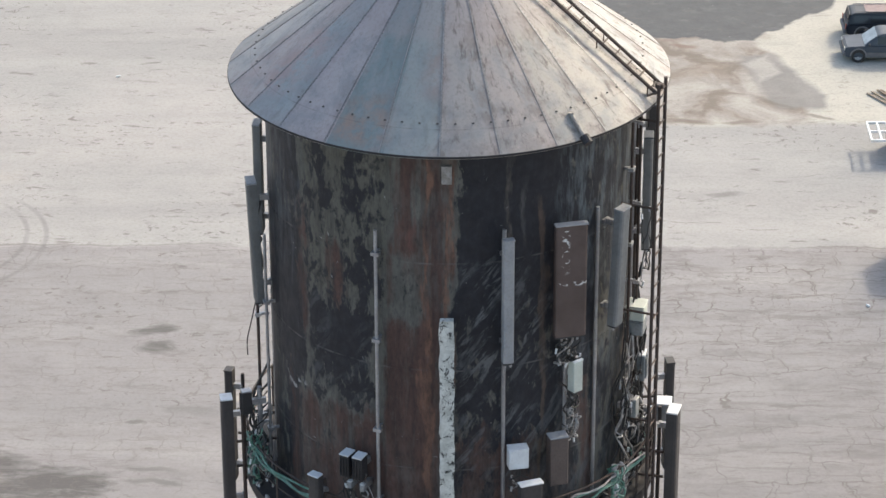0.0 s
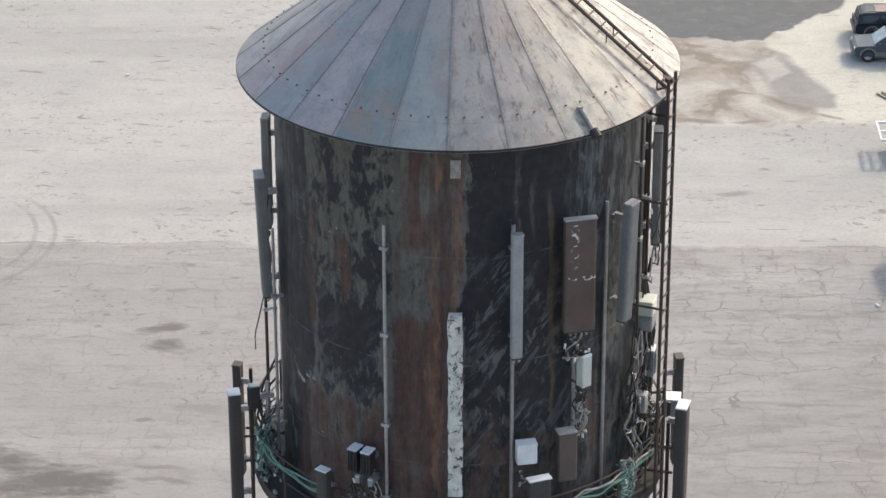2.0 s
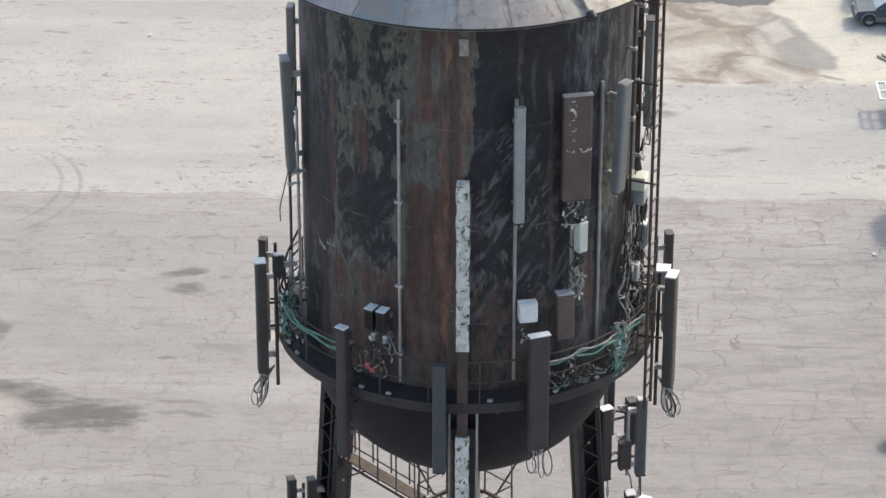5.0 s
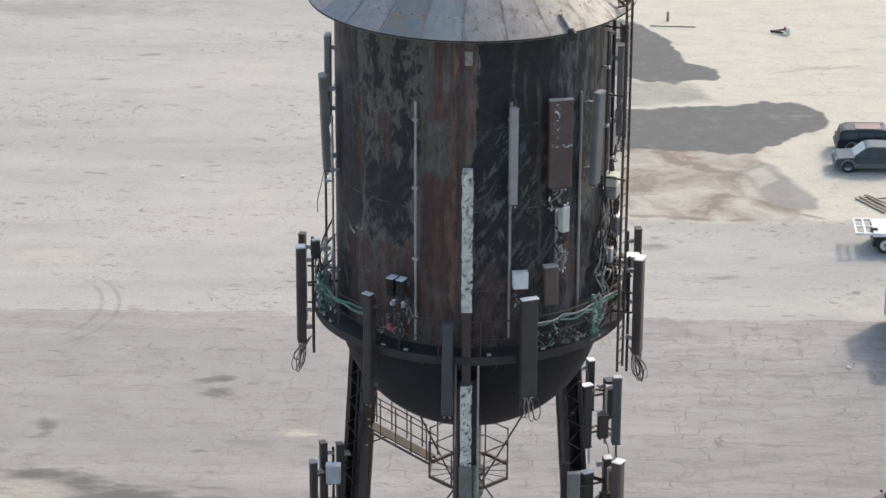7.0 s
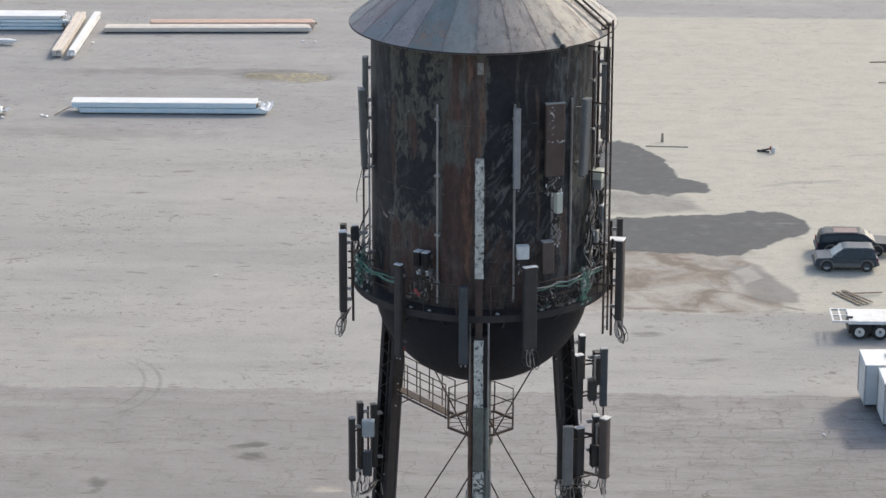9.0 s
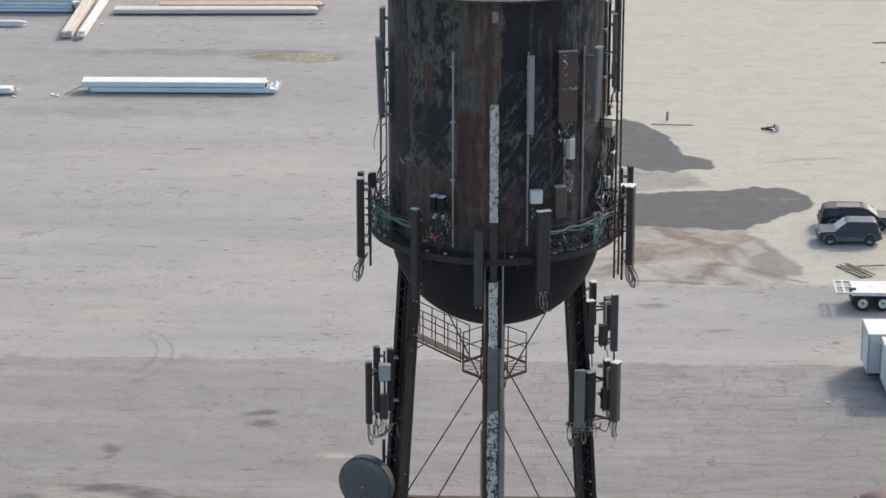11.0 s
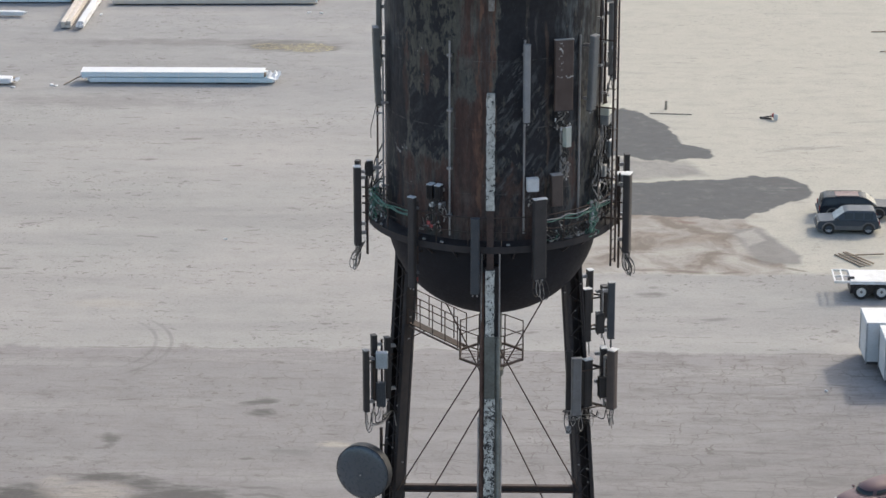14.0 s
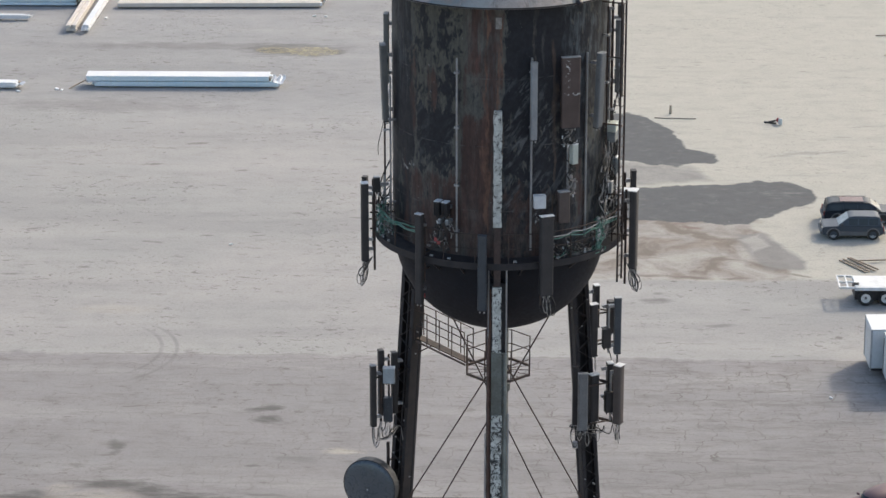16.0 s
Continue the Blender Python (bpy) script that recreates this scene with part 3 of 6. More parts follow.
# ---- ground ----
def ground_mat():
    """Old asphalt with cracks and stains, a stretch of pale sand, two dark gravel patches."""
    m = mat("old_pavement", 0.9)
    n = Net(m)
    o = n.obj
    warp = n.noise_rgb(o, 0.35, 4.0)
    wv = n.node("ShaderNodeVectorMath", operation="SUBTRACT")
    n.put(wv.inputs[0], warp), n.put(wv.inputs[1], (0.5, 0.5, 0.5))
    ws = n.node("ShaderNodeVectorMath", operation="MULTIPLY_ADD")
    n.put(ws.inputs[0], wv.outputs[0]), n.put(ws.inputs[1], (1.6, 1.6, 0.0)), n.put(ws.inputs[2], o)
    bent = ws.outputs[0]
    x, y, _ = n.parts(o)
    bx, by, _ = n.parts(bent)
    soft = n.noise(o, 0.045, 5.0, 0.55)
    mid = n.noise(o, 0.4, 6.0, 0.65)
    lane = n.noise(n.scaled(o, (0.02, 0.16, 1.0)), 1.0, 5.0, 0.6)
    fine = n.noise(o, 6.0, 5.0, 0.7)
    ragged = n.noise(n.scaled(o, (0.8, 2.2, 1.0)), 1.0, 5.0, 0.7)

    def blob(cx, cy, rx, ry, edge=0.12, turn=0.0, rough=True):
        mp = n.node("ShaderNodeMapping", vector_type="TEXTURE")
        n.put(mp.inputs[0], bent if rough else o), n.put(mp.inputs[1], (cx, cy, 0.0)), n.put(mp.inputs[2], (0, 0, radians(turn))), n.put(mp.inputs[3], (rx, ry, 1000.0))
        ln = n.node("ShaderNodeVectorMath", operation="LENGTH")
        n.put(ln.inputs[0], mp.outputs[0])
        return n.step(n.math("ADD", ln.outputs["Value"], n.math("ADD", n.step(mid, 0.3, 0.7, -0.22, 0.22), n.step(ragged, 0.3, 0.7, -0.28, 0.28))), 1.0, 1.0 - edge)

    # asphalt, greyer and more broken near the tower
    near = n.step(n.math("ADD", y, n.step(mid, 0.3, 0.7, -0.5, 0.5)), 73.9, 73.4)
    far = n.step(n.math("ADD", by, n.math("MULTIPLY", x, 0.15)), 112.0, 126.0)
    c = n.mix(n.step(n.math("ADD", soft, n.step(mid, 0.3, 0.7, -0.08, 0.08)), 0.35, 0.65), (0.335, 0.330, 0.312), (0.395, 0.376, 0.352))
    c = n.mix(near, c, n.mix(n.step(mid, 0.3, 0.7), (0.255, 0.241, 0.235), (0.300, 0.283, 0.273)))
    c = n.mix(far, c, n.mix(n.step(mid, 0.3, 0.7), (0.305, 0.302, 0.296), (0.360, 0.352, 0.340)))
    c = n.mix(n.math("MULTIPLY", n.step(lane, 0.42, 0.62), 0.35), c, (0.245, 0.238, 0.232))
    c = n.mix(n.math("MULTIPLY", n.step(n.noise(n.scaled(o, (0.03, 0.22, 1)), 1.3, 4.0), 0.52, 0.66), 0.35), c, (0.42, 0.40, 0.375))
    # sand
    sand_zone = n.math("MULTIPLY", n.step(bx, 1.0, 3.5), n.math("MULTIPLY", n.step(by, 87.3, 87.9), n.step(y, 161.9, 161.2)))
    sand = n.mix(n.step(mid, 0.3, 0.7), (0.430, 0.412, 0.356), (0.485, 0.462, 0.398))
    sand = n.mix(n.math("MULTIPLY", n.step(n.noise(n.scaled(o, (0.15, 0.8, 1)), 1.0, 5.0), 0.55, 0.7), 0.35), sand, (0.34, 0.325, 0.295))
    c = n.mix(sand_zone, c, sand)
    jag = n.node("ShaderNodeVectorMath", operation="MULTIPLY_ADD")
    jv = n.node("ShaderNodeVectorMath", operation="SUBTRACT")
    n.put(jv.inputs[0], n.noise_rgb(o, 0.55, 7.0)), n.put(jv.inputs[1], (0.5, 0.5, 0.5))
    n.put(jag.inputs[0], jv.outputs[0]), n.put(jag.inputs[1], (1.5, 2.4, 0.0)), n.put(jag.inputs[2], o)

    def field(corners, soft=0.25):
        """The inside of a plot with straight sides, its edge a little jagged."""
        area = sum(p[0] * q[1] - q[0] * p[1] for p, q in zip(corners, corners[1:] + corners[:1]))
        far_out = None
        for p, q in zip(corners, corners[1:] + corners[:1]):
            d = (Vector(q) - Vector(p)).normalized() * (1 if area > 0 else -1)
            dot = n.node("ShaderNodeVectorMath", operation="DOT_PRODUCT")
            n.put(dot.inputs[0], jag.outputs[0]), n.put(dot.inputs[1], (d.y, -d.x, 0.0))
            off = n.math("SUBTRACT", dot.outputs["Value"], d.y * p[0] - d.x * p[1])
            far_out = off if far_out is None else n.math("MAXIMUM", far_out, off)
        return n.step(far_out, soft, -soft)

    # bared, broken ground between the gravel and the asphalt
    apron = field([(2.0, 99.4), (15.3, 99.1), (15.7, 96.2), (17.75, 90.8), (18.4, 87.6), (2.0, 87.4)])
    bare = n.ramp(n.noise(bent, 0.3, 7.0, 0.62, 0.5), [(0.40, (0.165, 0.132, 0.106)), (0.45, (0.215, 0.180, 0.150)), (0.49, (0.270, 0.238, 0.206)), (0.53, (0.300, 0.272, 0.240)), (0.58, (0.345, 0.318, 0.284)), (0.64, (0.385, 0.36, 0.322))])
    c = n.mix(n.math("MULTIPLY", apron, 0.92), c, bare)
    slab_grey = n.mix(n.step(mid, 0.35, 0.65), (0.195, 0.188, 0.178), (0.245, 0.235, 0.220))
    c = n.mix(n.math("MULTIPLY", field([(13.7, 96.4), (15.5, 96.6), (17.75, 91.0), (17.45, 89.2), (15.0, 89.8)]), 0.92), c, slab_grey)
    c = n.mix(n.math("MULTIPLY", field([(14.1, 95.4), (15.25, 96.3), (15.6, 94.1), (14.65, 93.2)], 0.2), 0.75), c, (0.40, 0.378, 0.342))
    c = n.mix(n.math("MULTIPLY", field([(5.0, 112.2), (11.7, 110.7), (12.7, 107.9), (5.0, 106.2)], 0.4), 0.85), c, n.mix(n.step(n.noise(bent, 0.5, 7.0, 0.68), 0.35, 0.65), (0.190, 0.187, 0.178), (0.320, 0.308, 0.282)))
    for cx, cy, rx, ry, turn, s, tone in ((8.1, 88.25, 1.6, 0.38, 0, 0.7, (0.165, 0.130, 0.105)), (10.7, 88.0, 1.5, 0.36, -6, 0.8, (0.165, 0.130, 0.105)), (13.2, 87.8, 1.4, 0.26, 0, 0.7, (0.17, 0.135, 0.11)), (13.1, 91.4, 0.9, 0.22, -10, 0.55, (0.17, 0.135, 0.11)), (15.1, 90.2, 1.7, 0.24, -37, 0.65, (0.16, 0.135, 0.112)), (17.2, 88.5, 1.1, 0.26, -35, 0.7, (0.165, 0.145, 0.125)), (8.2, 91.35, 1.0, 0.14, 8, 0.6, (0.19, 0.15, 0.12)), (11.0, 97.75, 1.2, 0.32, -10, 0.75, (0.20, 0.135, 0.105)), (10.3, 98.5, 0.9, 0.4, 0, 0.5, (0.22, 0.165, 0.135)), (12.0, 94.3, 1.7, 1.0, 20, 0.45, (0.25, 0.20, 0.155)), (9.0, 94.8, 1.6, 0.7, -10, 0.35, (0.27, 0.215, 0.17)), (13.4, 92.6, 0.4, 1.8, 25, 0.4, (0.19, 0.155, 0.13)), (14.2, 99.2, 1.6, 0.6, 0, 0.5, (0.26, 0.225, 0.19)), (19.7, 114.4, 3.6, 0.42, 15, 0.5, (0.26, 0.25, 0.23)), (22.7, 118.65, 0.7, 0.25, -12, 0.5, (0.27, 0.26, 0.24)), (13.3, 110.4, 0.35, 0.25, 0, 0.5, (0.25, 0.24, 0.22)), (12.0, 110.1, 0.7, 0.14, 0, 0.6, (0.22, 0.205, 0.185)), (10.2, 119.4, 0.9, 0.12, 0, 0.4, (0.22, 0.2, 0.18)), (24.5, 121.0, 2.6, 0.3, 5, 0.4, (0.24, 0.232, 0.215))):
        c = n.mix(n.math("MULTIPLY", blob(cx, cy, rx, ry, 0.6, turn), s), c, tone)
    # dark gravel patches
    gravel = n.mix(n.step(n.noise(o, 1.2, 8.0, 0.75), 0.3, 0.7), (0.054, 0.060, 0.067), (0.088, 0.094, 0.101))
    g = n.math("MAXIMUM", field([(2.0, 105.0), (7.9, 106.1), (10.75, 107.2), (15.5, 108.9), (16.5, 108.7), (18.5, 107.2), (19.35, 106.2), (19.6, 104.1), (18.5, 102.5), (15.9, 99.7), (14.5, 98.3), (12.7, 98.1), (7.6, 98.9), (2.0, 99.2)], 0.12), field([(3.0, 124.8), (7.0, 124.3), (8.4, 123.8), (9.75, 121.9), (10.7, 119.5), (11.4, 115.6), (11.1, 111.1), (9.5, 110.9), (7.65, 111.9), (3.0, 113.5)], 0.12))
    g = n.math("MAXIMUM", g, field([(10.7, 116.0), (12.85, 114.9), (13.5, 113.8), (13.7, 112.75), (13.25, 111.7), (10.7, 111.1)], 0.12))
    gravel = n.mix(n.math("MULTIPLY", n.step(n.noise(n.scaled(o, (0.6, 0.9, 1)), 1.0, 7.0, 0.7), 0.54, 0.70), 0.4), gravel, (0.21, 0.207, 0.20))
    pale_lane = n.math("MULTIPLY", blob(17.2, 105.2, 2.0, 1.4, 0.7), n.step(n.noise(n.scaled(o, (0.6, 2.2, 1)), 1.0, 5.0, 0.65), 0.50, 0.60))
    gravel = n.mix(n.math("MULTIPLY", pale_lane, 0.5), gravel, (0.27, 0.262, 0.245))
    fleck = n.math("MULTIPLY", n.step(n.noise(n.scaled(o, (2.2, 3.4, 1)), 1.0, 2.0), 0.70, 0.76), n.step(n.noise(o, 0.3, 3.0), 0.45, 0.6))
    gravel = n.mix(n.math("MULTIPLY", fleck, 0.5), gravel, (0.34, 0.34, 0.33))
    c = n.mix(n.math("MULTIPLY", g, 0.95), c, gravel)
    # stains
    worn_in = n.step(n.noise(n.scaled(o, (0.5, 1.7, 1.0)), 1.0, 7.0, 0.7), 0.34, 0.54, 0.6, 1.15)
    for cx, cy, rx, ry, s, tone in ((-13.4, 65.3, 1.3, 0.45, 0.8, 0.10), (-13.1, 63.9, 0.8, 0.6, 0.8, 0.10), (-20.9, 59.9, 0.6, 1.1, 0.75, 0.11), (-24.9, 51.9, 2.9, 2.0, 1.0, 0.075), (-16.3, 52.5, 2.9, 1.25, 1.0, 0.085), (-20.4, 54.75, 2.2, 0.65, 0.9, 0.09), (-18.4, 53.9, 1.5, 1.0, 0.9, 0.09), (-12.6, 53.6, 1.1, 0.22, 0.6, 0.12), (-12.6, 52.6, 1.6, 0.2, 0.6, 0.12), (-11.4, 58.6, 1.2, 0.5, 0.3, 0.13), (-22.6, 57.0, 0.5, 0.4, 0.5, 0.13), (-20.9, 56.9, 0.6, 0.25, 0.4, 0.13), (-13.4, 57.2, 0.4, 0.16, 0.6, 0.12), (-31.0, 125.2, 9.0, 2.2, 0.35, 0.14), (-25.0, 142.5, 14.0, 1.3, 0.4, 0.13), (-19.6, 141.8, 2.2, 1.5, 0.45, 0.15), (8.2, 83.3, 0.9, 0.5, 0.6, 0.12), (8.4, 84.8, 0.5, 0.35, 0.5, 0.12), (12.0, 79.3, 1.0, 0.3, 0.5, 0.13), (-18.1, 141.3, 4.4, 2.1, 0.6, 0.15), (-14.6, 141.0, 0.9, 1.0, 0.6, 0.11), (-18.0, 143.0, 3.0, 0.35, 0.4, 0.13)):
        c = n.mix(n.math("MULTIPLY", n.math("MULTIPLY", blob(cx, cy, rx * 1.08, ry * 1.1, 0.55), worn_in), s), c, (tone * 1.06, tone, tone * 0.93))
    for cx, cy, rx, ry, s in ((-24.0, 80.9, 3.4, 1.0, 0.4), (-17.0, 141.0, 3.2, 1.7, 0.35), (-8.9, 59.7, 1.4, 0.5, 1.0), (-20.9, 52.9, 2.6, 1.3, 0.75), (-23.0, 54.2, 1.0, 0.9, 0.5), (-21.0, 51.7, 2.6, 0.35, 0.8)):
        c = n.mix(n.math("MULTIPLY", blob(cx, cy, rx, ry, 0.7), s), c, (0.44, 0.395, 0.335))
    # cracks: a rough net near the tower, long ones right across, dashes farther off
    wob1 = n.noise_rgb(o, 0.9, 4.0)
    wsub = n.node("ShaderNodeVectorMath", operation="SUBTRACT")
    n.put(wsub.inputs[0], wob1), n.put(wsub.inputs[1], (0.5, 0.5, 0.5))
    wadd = n.node("ShaderNodeVectorMath", operation="MULTIPLY_ADD")
    n.put(wadd.inputs[0], wsub.outputs[0]), n.put(wadd.inputs[1], (1.0, 0.6, 0.0)), n.put(wadd.inputs[2], o)
    wsum = n.node("ShaderNodeVectorMath", operation="MULTIPLY_ADD")
    n.put(wsum.inputs[0], wv.outputs[0]), n.put(wsum.inputs[1], (2.2, 1.6, 0.0)), n.put(wsum.inputs[2], wadd.outputs[0])
    rough_v = wsum.outputs[0]

    def net(width, height, line, shift):
        br = n.node("ShaderNodeTexBrick")
        br.offset, br.squash = 0.43, 1.0
        n.put(br.inputs["Vector"], n.scaled(rough_v, (1, 1, 1), shift)), n.put(br.inputs["Scale"], 1.0)
        n.put(br.inputs["Mortar Size"], line), n.put(br.inputs["Mortar Smooth"], 0.8)
        n.put(br.inputs["Brick Width"], width), n.put(br.inputs["Row Height"], height)
        return br.outputs["Fac"]

    gate = n.step(n.noise(o, 0.16, 4.0), 0.40, 0.56)
    gate2 = n.step(n.noise(o, 0.24, 4.0), 0.42, 0.58)
    east = n.step(x, -14.0, 4.0, 0.6, 1.1)
    k1 = n.math("MULTIPLY", net(3.3, 2.3, 0.055, (0, 0, 0)), n.math("ADD", 0.06, n.math("MULTIPLY", n.math("MULTIPLY", near, n.math("ADD", 0.3, gate)), 0.65)))
    k2 = n.math("MULTIPLY", net(1.7, 1.45, 0.06, (1.3, 0.7, 0)), n.math("MULTIPLY", n.math("ADD", 0.2, gate2), n.math("MULTIPLY", near, 0.85)))
    row = n.math("ADD", n.math("MULTIPLY", y, 0.24), n.step(n.noise(n.scaled(o, (0.5, 0.05, 1)), 1.0, 5.0), 0.3, 0.7, -0.08, 0.08))
    saw = n.math("ABSOLUTE", n.math("SUBTRACT", n.math("FRACT", row), 0.5))
    k3 = n.math("MULTIPLY", n.step(saw, 0.022, 0.005), n.math("MULTIPLY", n.step(n.noise(n.scaled(o, (0.12, 0.6, 1)), 1.0, 4.0), 0.48, 0.58), n.math("ADD", 0.3, n.math("MULTIPLY", near, 0.4))))
    broken = n.step(n.noise(o, 1.1, 6.0, 0.7), 0.42, 0.55, 0.2, 1.1)
    k1, k2, k3 = (n.math("MULTIPLY", n.math("MULTIPLY", q, east), broken) for q in (k1, k2, k3))
    halo = n.math("MULTIPLY", n.math("MULTIPLY", net(3.3, 2.3, 0.26, (0, 0, 0)), near), n.math("MULTIPLY", n.step(n.noise(o, 0.5, 5.0, 0.65), 0.50, 0.62), n.step(x, -14.0, 4.0, 0.12, 0.34)))
    k6 = n.math("MULTIPLY", n.math("MULTIPLY", n.step(n.noise(n.scaled(o, (0.45, 2.4, 1.0)), 1.0, 5.0, 0.6, 0.5), 0.565, 0.63), near), n.step(x, -4.0, 6.0, 0.3, 0.52))
    dash = n.step(n.noise(n.scaled(o, (0.5, 1.7, 1.0)), 1.0, 5.0, 0.62, 0.4), 0.62, 0.68)
    scrape = n.math("MULTIPLY", n.step(n.noise(n.scaled(o, (2.0, 2.5, 1.0)), 1.0, 6.0, 0.68, 0.8), 0.582, 0.625), n.step(n.noise(o, 0.13, 4.0), 0.46, 0.58))
    k4 = n.math("MAXIMUM", n.math("MULTIPLY", dash, 0.85), n.math("MULTIPLY", scrape, 0.95))
    # the long joint between the two ages of pavement
    k5 = n.math("MULTIPLY", n.step(n.math("ABSOLUTE", n.math("SUBTRACT", n.math("ADD", y, n.step(mid, 0.3, 0.7, -0.25, 0.25)), 73.7)), 0.12, 0.04), n.step(n.noise(n.scaled(o, (0.15, 0.1, 1)), 1.0, 4.0), 0.42, 0.56, 0.1, 0.7))
    hard = n.math("SUBTRACT", 1.0, n.math("MULTIPLY", sand_zone, 0.85))
    cr = n.math("MULTIPLY", n.math("MAXIMUM", n.math("MAXIMUM", n.math("MAXIMUM", k1, k2), k6), n.math("MAXIMUM", k3, k5)), hard)
    cr = n.math("MAXIMUM", cr, halo)
    cr = n.math("MAXIMUM", cr, n.math("MULTIPLY", k4, n.math("SUBTRACT", 1.0, n.math("MULTIPLY", sand_zone, 0.5))))
    c = n.mix(n.math("MULTIPLY", cr, 0.74), c, (0.145, 0.126, 0.114))
    # tyre marks in an arc
    for cx, cy, r in ((-24.7, 74.2, 4.4), (-24.4, 74.0, 5.0)):
        dx, dy = n.math("SUBTRACT", x, cx), n.math("MULTIPLY", n.math("SUBTRACT", y, cy), 0.9)
        rr = n.math("SQRT", n.math("ADD", n.math("MULTIPLY", dx, dx), n.math("MULTIPLY", dy, dy)))
        arc = n.math("MULTIPLY", n.step(n.math("ABSOLUTE", n.math("SUBTRACT", rr, r)), 0.16, 0.05), n.step(dx, 2.4, 3.6))
        c = n.mix(n.math("MULTIPLY", n.math("MULTIPLY", arc, n.step(mid, 0.35, 0.6, 0.4, 1.0)), 0.42), c, (0.14, 0.135, 0.13))
    smear = n.noise(n.scaled(o, (0.22, 0.75, 1.0)), 1.0, 7.0, 0.68, 0.3)
    c = n.mix(n.math("MULTIPLY", n.math("MULTIPLY", n.step(smear, 0.50, 0.66), n.math("MULTIPLY", near, n.step(x, 0.0, 6.0, 0.4, 1.15))), 0.5), c, (0.175, 0.160, 0.152))
    c = n.mix(n.math("MULTIPLY", n.step(n.math("ADD", by, n.step(soft, 0.3, 0.7, -5.0, 5.0)), 66.0, 54.0), n.step(x, -6.0, 8.0, 0.16, 0.38)), c, (0.165, 0.152, 0.146))
    blotch = n.noise(n.scaled(o, (0.5, 0.8, 1.0)), 1.0, 6.0, 0.7)
    c = n.mix(n.math("MULTIPLY", n.step(blotch, 0.50, 0.68), n.step(near, 0, 1, 0.16, 0.26)), c, (0.13, 0.118, 0.112))
    c = n.mix(n.math("MULTIPLY", n.step(fine, 0.46, 0.72), 0.3), c, (0.16, 0.15, 0.14))
    n.done(c, n.step(fine, 0.3, 0.7, 0.82, 0.95))
    n.bump(n.math("SUBTRACT", fine, n.math("MULTIPLY", cr, 1.5)), 0.13, 0.03)
    return m


ground_bm = B()
for xy in ((-2500, -1500), (2500, -1500), (2500, 4500), (-2500, 4500)):
    ground_bm.verts.new((*xy, 0))
ground_bm.faces.new(ground_bm.verts)
tagged(part("ground", ground_bm, ground_mat()), "old cracked grey pavement of a large yard", "ground", kind="structure")


# ---- antennas and gear on the tank ----
DARK = worn("dark_brown_radome", (0.034, 0.031, 0.031), (0.048, 0.043, 0.042), 0.55, 0.0, 2.0, 0.4, (0.03, 0.028, 0.027), 0.25)
SLATE = worn("slate_radome", (0.050, 0.060, 0.072), (0.068, 0.077, 0.088), 0.5, 0.0, 2.0, 0.4, (0.04, 0.04, 0.04), 0.2)
GREY = worn("grey_radome", (0.27, 0.275, 0.28), (0.34, 0.34, 0.34), 0.5, 0.0, 2.0, 0.4, (0.14, 0.13, 0.12), 0.25)
TAN = worn("warm_grey_radome", (0.13, 0.132, 0.127), (0.165, 0.165, 0.157), 0.55, 0.0, 2.0, 0.4, (0.08, 0.07, 0.06), 0.25)
MID_GREY = worn("dull_grey_radome", (0.175, 0.182, 0.182), (0.215, 0.22, 0.218), 0.55, 0.0, 2.0, 0.4, (0.1, 0.095, 0.09), 0.25)
WHITE = worn("white_enamel", (0.74, 0.75, 0.75), (0.64, 0.65, 0.65), 0.4, 0.0, 2.5, 0.3, (0.4, 0.38, 0.34), 0.2, 0.05)
CREAM = worn("cream_enamel", (0.56, 0.59, 0.52), (0.49, 0.52, 0.46), 0.5, 0.0, 2.5, 0.3, (0.3, 0.3, 0.25), 0.2, 0.05)
GREY_BOX = worn("grey_enamel", (0.20, 0.22, 0.22), (0.26, 0.27, 0.27), 0.5, 0.0, 3.0, 0.3)
BLACK_PLASTIC = worn("black_plastic", (0.018, 0.018, 0.02), (0.03, 0.03, 0.032), 0.5, 0.0, 3.0, 0.4)
CABLE = worn("black_cable", (0.02, 0.02, 0.02), (0.035, 0.033, 0.03), 0.55, 0.0, 6.0, 0.4)
PALE_CABLE = worn("pale_cable", (0.42, 0.39, 0.36), (0.26, 0.24, 0.22), 0.6, 0.0, 6.0, 0.5)
GREEN_CABLE = worn("green_cable", (0.05, 0.17, 0.115), (0.17, 0.29, 0.235), 0.5, 0.0, 6.0, 0.6)
RED_PLATE = worn("red_plate", (0.42, 0.05, 0.05), (0.30, 0.06, 0.06), 0.5, 0.0, 6.0, 0.5, (0.5, 0.46, 0.44), 0.3)


def peeled():
    m = mat("brown_peeling_radome", 0.6)
    n = Net(m)
    x, y, z = n.parts(n.obj)
    c = n.mix(n.step(n.noise(n.obj, 2.5, 4.0), 0.35, 0.65), (0.085, 0.058, 0.048), (0.115, 0.080, 0.068))
    chips = n.noise(n.scaled(n.obj, (1, 1.0, 1.6)), 9.0, 3.0, 0.5, 0.5)
    band = n.math("MAXIMUM", n.step(n.math("ABSOLUTE", n.math("SUBTRACT", z, 0.98)), 0.05, 0.02), n.math("MULTIPLY", n.step(n.math("ABSOLUTE", n.math("ADD", y, 0.1)), 0.08, 0.03), n.step(z, 1.15, 1.3)))
    c = n.mix(n.math("MULTIPLY", n.step(chips, 0.575, 0.60), band), c, (0.62, 0.60, 0.57))
    n.done(c)
    return m


PEEL = peeled()


